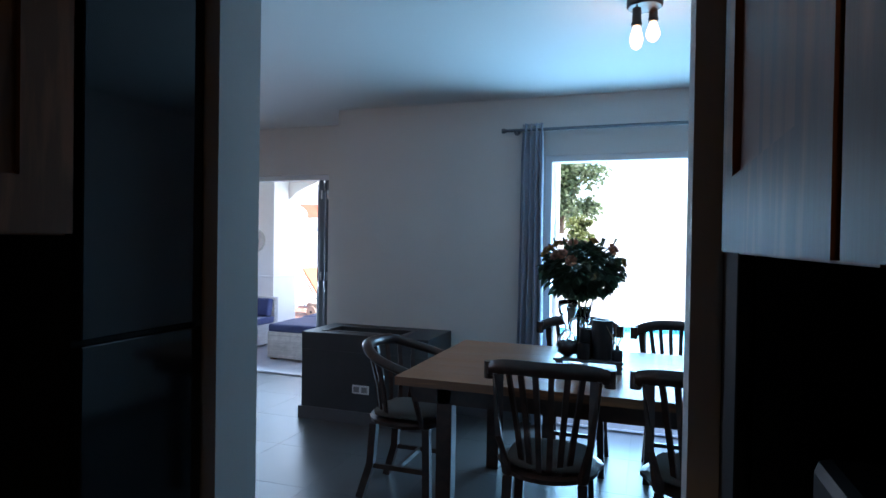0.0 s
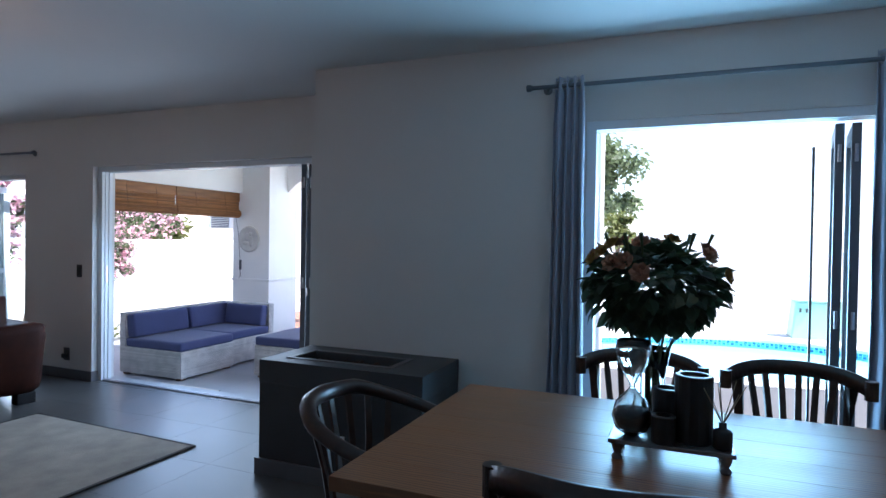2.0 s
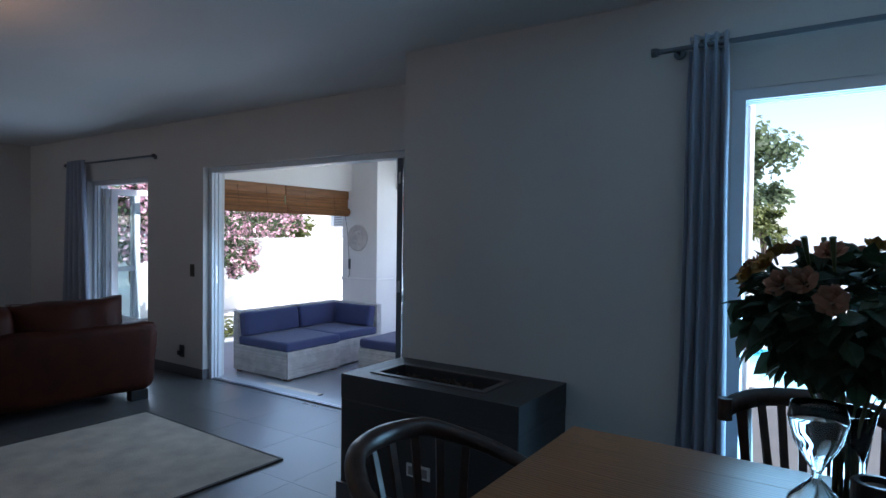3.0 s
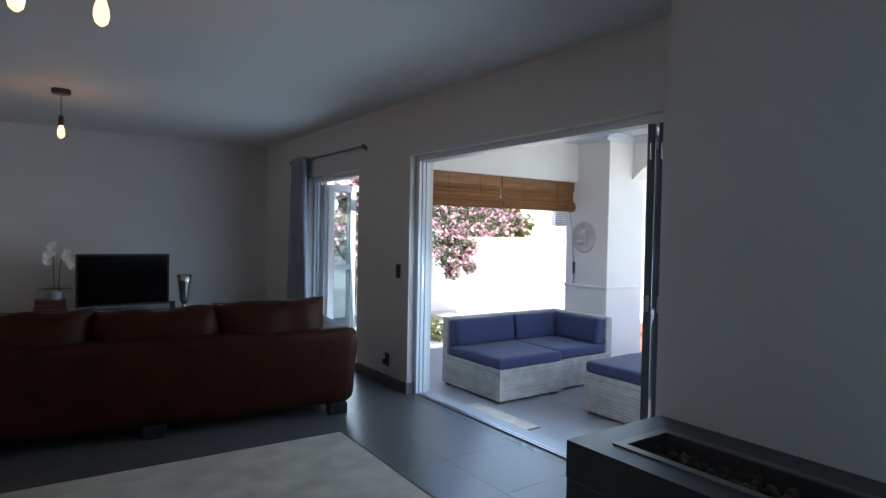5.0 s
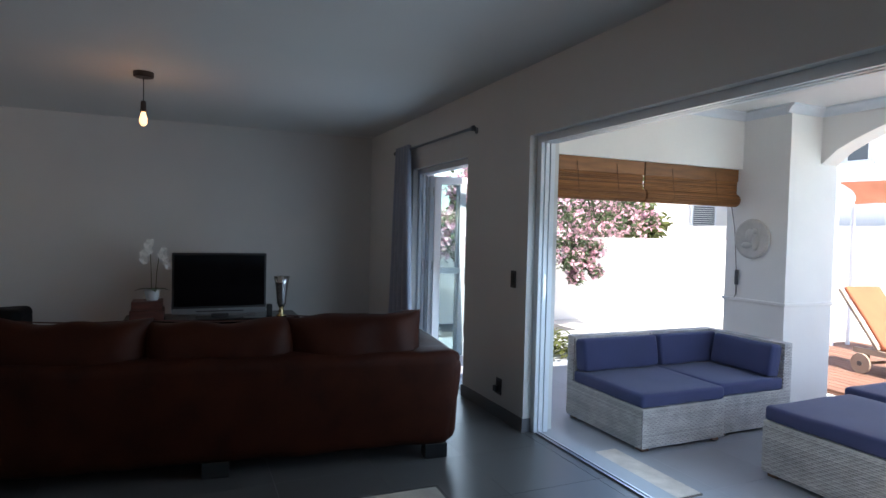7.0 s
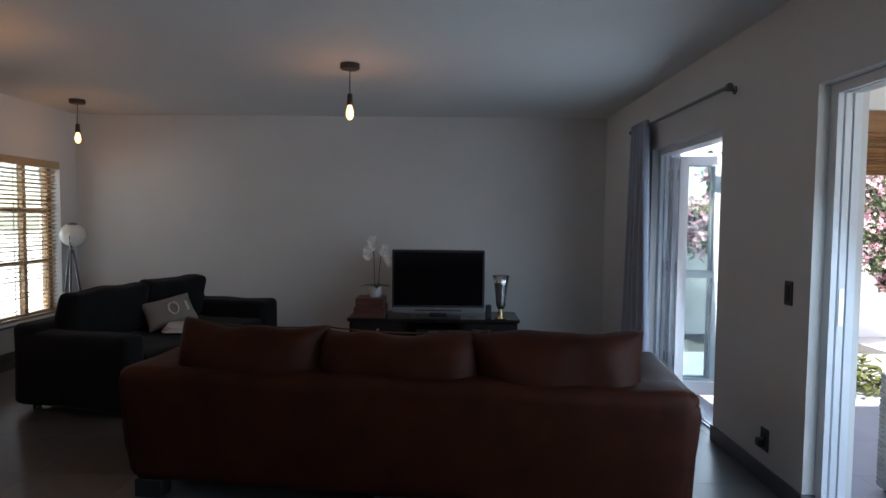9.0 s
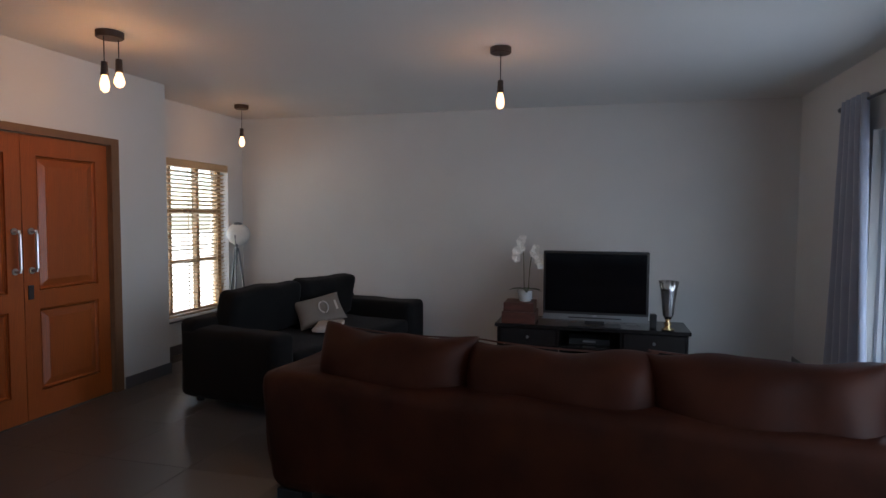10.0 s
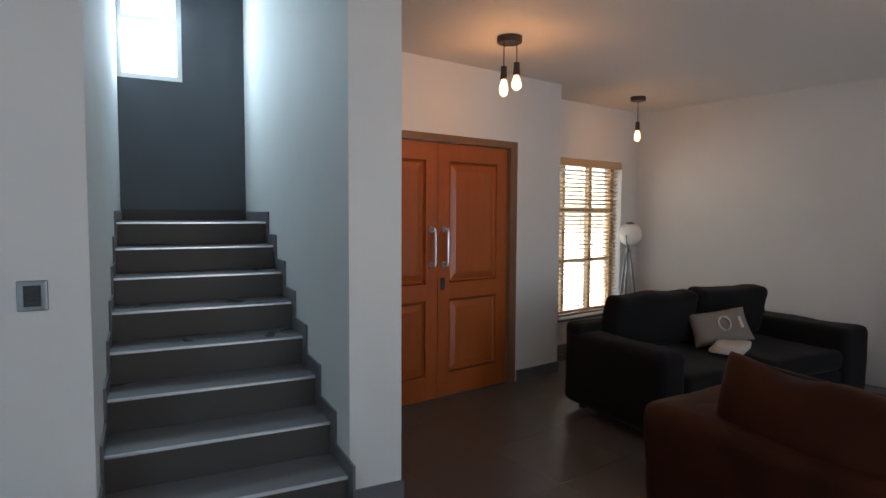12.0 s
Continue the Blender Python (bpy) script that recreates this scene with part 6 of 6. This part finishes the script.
# weeds by the garden door
bm = bmesh.new()
rng = random.Random(12)
for k in range(260):
    a = rng.uniform(0, 6.28)
    leaf_face(bm, (rng.uniform(-0.5, 0.5), rng.uniform(-0.25, 0.25), rng.uniform(0, 0.25)), (math.cos(a), math.sin(a), rng.uniform(0.1, 1.2)), (0, 0, 1), rng.uniform(0.08, 0.18), 0.05, 0.3)
whole("garden_plants", bm, LEAF2, "low yellow-green plants beside the paving", "plant", pose(-8.4, 7.9, ZP - 0.006))["kind"] = "stuff"

# neighbour's house beyond the garden wall
ROOFT = mat("roof_tile", (0.30, 0.20, 0.15), 0.8, var=0.15, scale=3)
nh = thing("neighbour_house", "white neighbouring house with shuttered window", "house", pose(-14.4, 13.5, ZP - 0.1))
part("house_wall", boxes((-5.0, -1.5, 0, 0, 8.0, 3.4)), EXTWALL, nh)
rf = bmesh.new()
a = [rf.verts.new(v) for v in ((-5.4, -1.9, 3.4), (0.4, -1.9, 3.4), (0.4, 8.4, 3.4), (-5.4, 8.4, 3.4), (-2.5, 0.5, 4.8), (-2.5, 6.0, 4.8))]
for f_ in ((0, 1, 4), (1, 2, 5, 4), (2, 3, 5), (3, 0, 4, 5), (3, 2, 1, 0)):
    rf.faces.new([a[q] for q in f_])
part("roof", rf, ROOFT, nh)
wn1 = part("window", boxes((0, 3.10, 1.70, 0.03, 3.16, 2.65), (0, 4.0, 1.70, 0.03, 4.06, 2.65), (0, 3.16, 1.70, 0.03, 4.0, 1.76), (0, 3.16, 2.59, 0.03, 4.0, 2.65)), WHITEFRAME, nh)
for q in range(14):
    part("shutter_slat", boxm(0.0, 3.16, 1.775 + 0.059 * q, 0.02, 4.0, 1.775 + 0.059 * q + 0.03), DARKFRAME, wn1)
part("downpipe", tube([(0.05, 2.0, 0), (0.05, 2.0, 3.3)], 0.045, 8), EXTWALL, nh)
n2 = thing("garden_building", "white two storey building behind the pool deck", "house", pose(-12.5, 16.6, ZP - 0.1))
part("house_wall", boxes((0, 0, 0, 9.0, 5.0, 5.6)), EXTWALL, n2)
for x in (1.80, 2.38):
    wn_ = part("window", boxes((x, -0.03, 3.39, x + 0.05, 0, 4.25), (x + 0.48, -0.03, 3.39, x + 0.53, 0, 4.25), (x + 0.05, -0.03, 3.39, x + 0.48, 0, 3.44), (x + 0.05, -0.03, 4.2, x + 0.48, 0, 4.25)), WHITEFRAME, n2)
    part("pane", boxm(x + 0.05, -0.015, 3.44, x + 0.48, -0.002, 4.2), plain("dark_pane", (0.10, 0.11, 0.12), 0.05), wn_)
part("window_sill", boxm(1.70, -0.09, 3.32, 3.0, 0, 3.39, bevel=0.01), EXTWALL, n2)
part("roof", boxm(-0.3, -0.3, 5.6, 9.3, 5.3, 5.9), ROOFT, n2)

# deck, lounger and sun sail seen through the arch
DECK = mat("deck_wood", (0.26, 0.13, 0.085), 0.7, var=0.12, scale=5, grain=60, bump=0.1, stretch=(0.8, 5, 5), rnd=0.15)
dk = struct("deck", boxes((-7.6, 9.6, ZP - 0.02, -2.8, 13.0, ZP + 0.0)), DECK, "red-brown timber deck", "deck")
pl = boxm(-2.4, -0.066, 0, 2.4, 0.066, 0.03, bevel=0.004, seg=1)
pm = bpy.data.meshes.new("deck_plank")
pl.to_mesh(pm)
pl.free()
pm.materials.append(DECK)
for k in range(24):
    share("deck_plank", pm, dk, pose(-5.2, 9.68 + 0.14 * k, ZP))
ORNG = mat("orange_cloth", (0.40, 0.125, 0.055), 0.8, var=0.08, grain=260, bump=0.1)
TEAKL = mat("pale_teak", (0.42, 0.33, 0.25), 0.7, var=0.12, scale=4)
lg = thing("sun_lounger", "pale teak sun lounger with raised orange backrest", "lounger", pose(-6.22, 10.75, ZP + 0.03, 0, 0, -8))
part("frame", boxes((0.0, 0, 0.24, 1.35, 0.05, 0.30), (0.0, 0.58, 0.24, 1.35, 0.63, 0.30), (1.30, 0.05, 0.24, 1.35, 0.58, 0.30)), TEAKL, lg)
for q in range(9):
    part("slat", boxm(0.10 + 0.13 * q, 0.05, 0.275, 0.18 + 0.13 * q, 0.58, 0.295), TEAKL, lg)
part("seat_pad", soft_box(0.30, 0.04, 0.30, 1.33, 0.59, 0.35, 0.02, seed=1, rough=0.004), ORNG, lg, "orange seat pad")
bk_ = part("backrest", soft_box(-0.85, 0.04, 0, 0.0, 0.59, 0.05, 0.02, seed=2, rough=0.004), ORNG, lg, "raised orange backrest pad")
bk_.matrix_basis = pose(0.32, 0, 0.32, 0, 52, 0)
for y0, y1 in ((0.0, 0.04), (0.59, 0.63)):
    part("back_rail", boxm(-0.85, y0, -0.04, 0.0, y1, -0.005, bevel=0.004), TEAKL, lg).matrix_basis = pose(0.32, 0, 0.32, 0, 52, 0)
for x in (1.22, ):
    for y in (0.0, 0.58):
        part("leg", boxm(x, y, 0, x + 0.06, y + 0.05, 0.24), TEAKL, lg)
for y in (-0.03, 0.63):
    wl = part("wheel", tube([(0.12, y, 0.12), (0.12, y + 0.03, 0.12)], 0.12, 18), TEAKL, lg)
    part("hub", tube([(0.12, y - 0.01, 0.12), (0.12, y + 0.04, 0.12)], 0.03, 10), DKPLATE, wl)
part("axle", tube([(0.12, 0, 0.12), (0.12, 0.63, 0.12)], 0.02, 8), TEAKL, lg)
for y in (0.05, 0.55):
    part("leg", boxm(0.09, y, 0.12, 0.15, y + 0.04, 0.26), TEAKL, lg)
ss = thing("sun_sail", "orange sun sail stretched between steel posts", "sun sail", pose(-7.42, 12.2, ZP))
bm = bmesh.new()
cor = [Vector((0, 0, 2.47)), Vector((2.6, -0.3, 2.52)), Vector((2.6, 0.6, 2.12)), Vector((0.02, 0.35, 2.15))]
g = [[(cor[0].lerp(cor[1], u / 10)).lerp(cor[3].lerp(cor[2], u / 10), v / 10) + Vector((0.12 * math.sin(math.pi * v / 10) * (1 if u == 0 else (1 - u / 10)), 0, -0.16 * math.sin(math.pi * u / 10) * math.sin(math.pi * v / 10) + 0.05 * math.sin(math.pi * u / 10) * (1 if v == 10 else -1 if v == 0 else 0))) for u in range(11)] for v in range(11)]
gv = [[bm.verts.new(p_) for p_ in row] for row in g]
for v in range(10):
    for u in range(10):
        bm.faces.new((gv[v][u], gv[v][u + 1], gv[v + 1][u + 1], gv[v + 1][u]))
part("sail_cloth", smooth(bm), mat("salmon_cloth", (0.50, 0.20, 0.12), 0.85, var=0.08, grain=240, bump=0.1, glow_through=0.3), ss)
for p_ in cor:
    part("post", tube([(p_.x, p_.y, 0), (p_.x, p_.y, p_.z + 0.1)], 0.03, 8), WHITEFRAME, ss)

# garden seen through the blind window
tree(-9.9, -5.2, 3.4, 1.1, 1.2, "bare-stemmed garden tree before the front window", 160, LEAF1, 15, 0.12)

# ---- floor tiles ----
tl_ = boxm(-0.2992, -0.2992, -0.006, 0.2992, 0.2992, 0)
tmesh = bpy.data.meshes.new("tile")
tl_.to_mesh(tmesh)
tl_.free()
tmesh.materials.append(TILE)
for i in range(18):
    for j in range(10):
        x, y = XT + 0.05 + 0.30 + 0.60 * i, YL - 0.30 - 0.60 * j
        if x + 0.3 <= XE:
            share("tile", tmesh, floor, pose(x, y, 0))
fl2 = boxes(*[(XT + 0.05 + 0.60 * i + 0.0015, YL - 0.60 * (j + 1) + 0.0015, -0.006, XT + 0.05 + 0.60 * (i + 1) - 0.0015, YL - 0.60 * j - 0.0015, 0) for i in range(21) for j in range(10, 14) if XT + 0.65 + 0.6 * i <= XE and (j < 10 or i > 6)] + [(XT + 0.05 + 0.60 * i + 0.0015, YL - 0.60 * (j + 1) + 0.0015, -0.006, XT + 0.05 + 0.60 * (i + 1) - 0.0015, YL - 0.60 * j - 0.0015, 0) for i in range(18, 20) for j in range(10)] + [(XT + 0.05 + 0.60 * i + 0.0015, YL + 0.0015, -0.006, XT + 0.05 + 0.60 * (i + 1) - 0.0015, YL + 0.11, 0) for i in range(20)])
ft = part("floor_tiles", fl2, TILE, floor)
ft["kind"] = "stuff"
pt_ = boxm(-0.2992, -0.2992, -0.006, 0.2992, 0.2992, 0)
pmesh = bpy.data.meshes.new("tile")
pt_.to_mesh(pmesh)
pt_.free()
pmesh.materials.append(PATIOT)
fp = bpy.data.objects["floor_patio"]
for i in range(14):
    for j in range(6):
        share("tile", pmesh, fp, pose(-9.5 + 0.6 * i, YL + T + 0.30 + 0.6 * j, ZP))
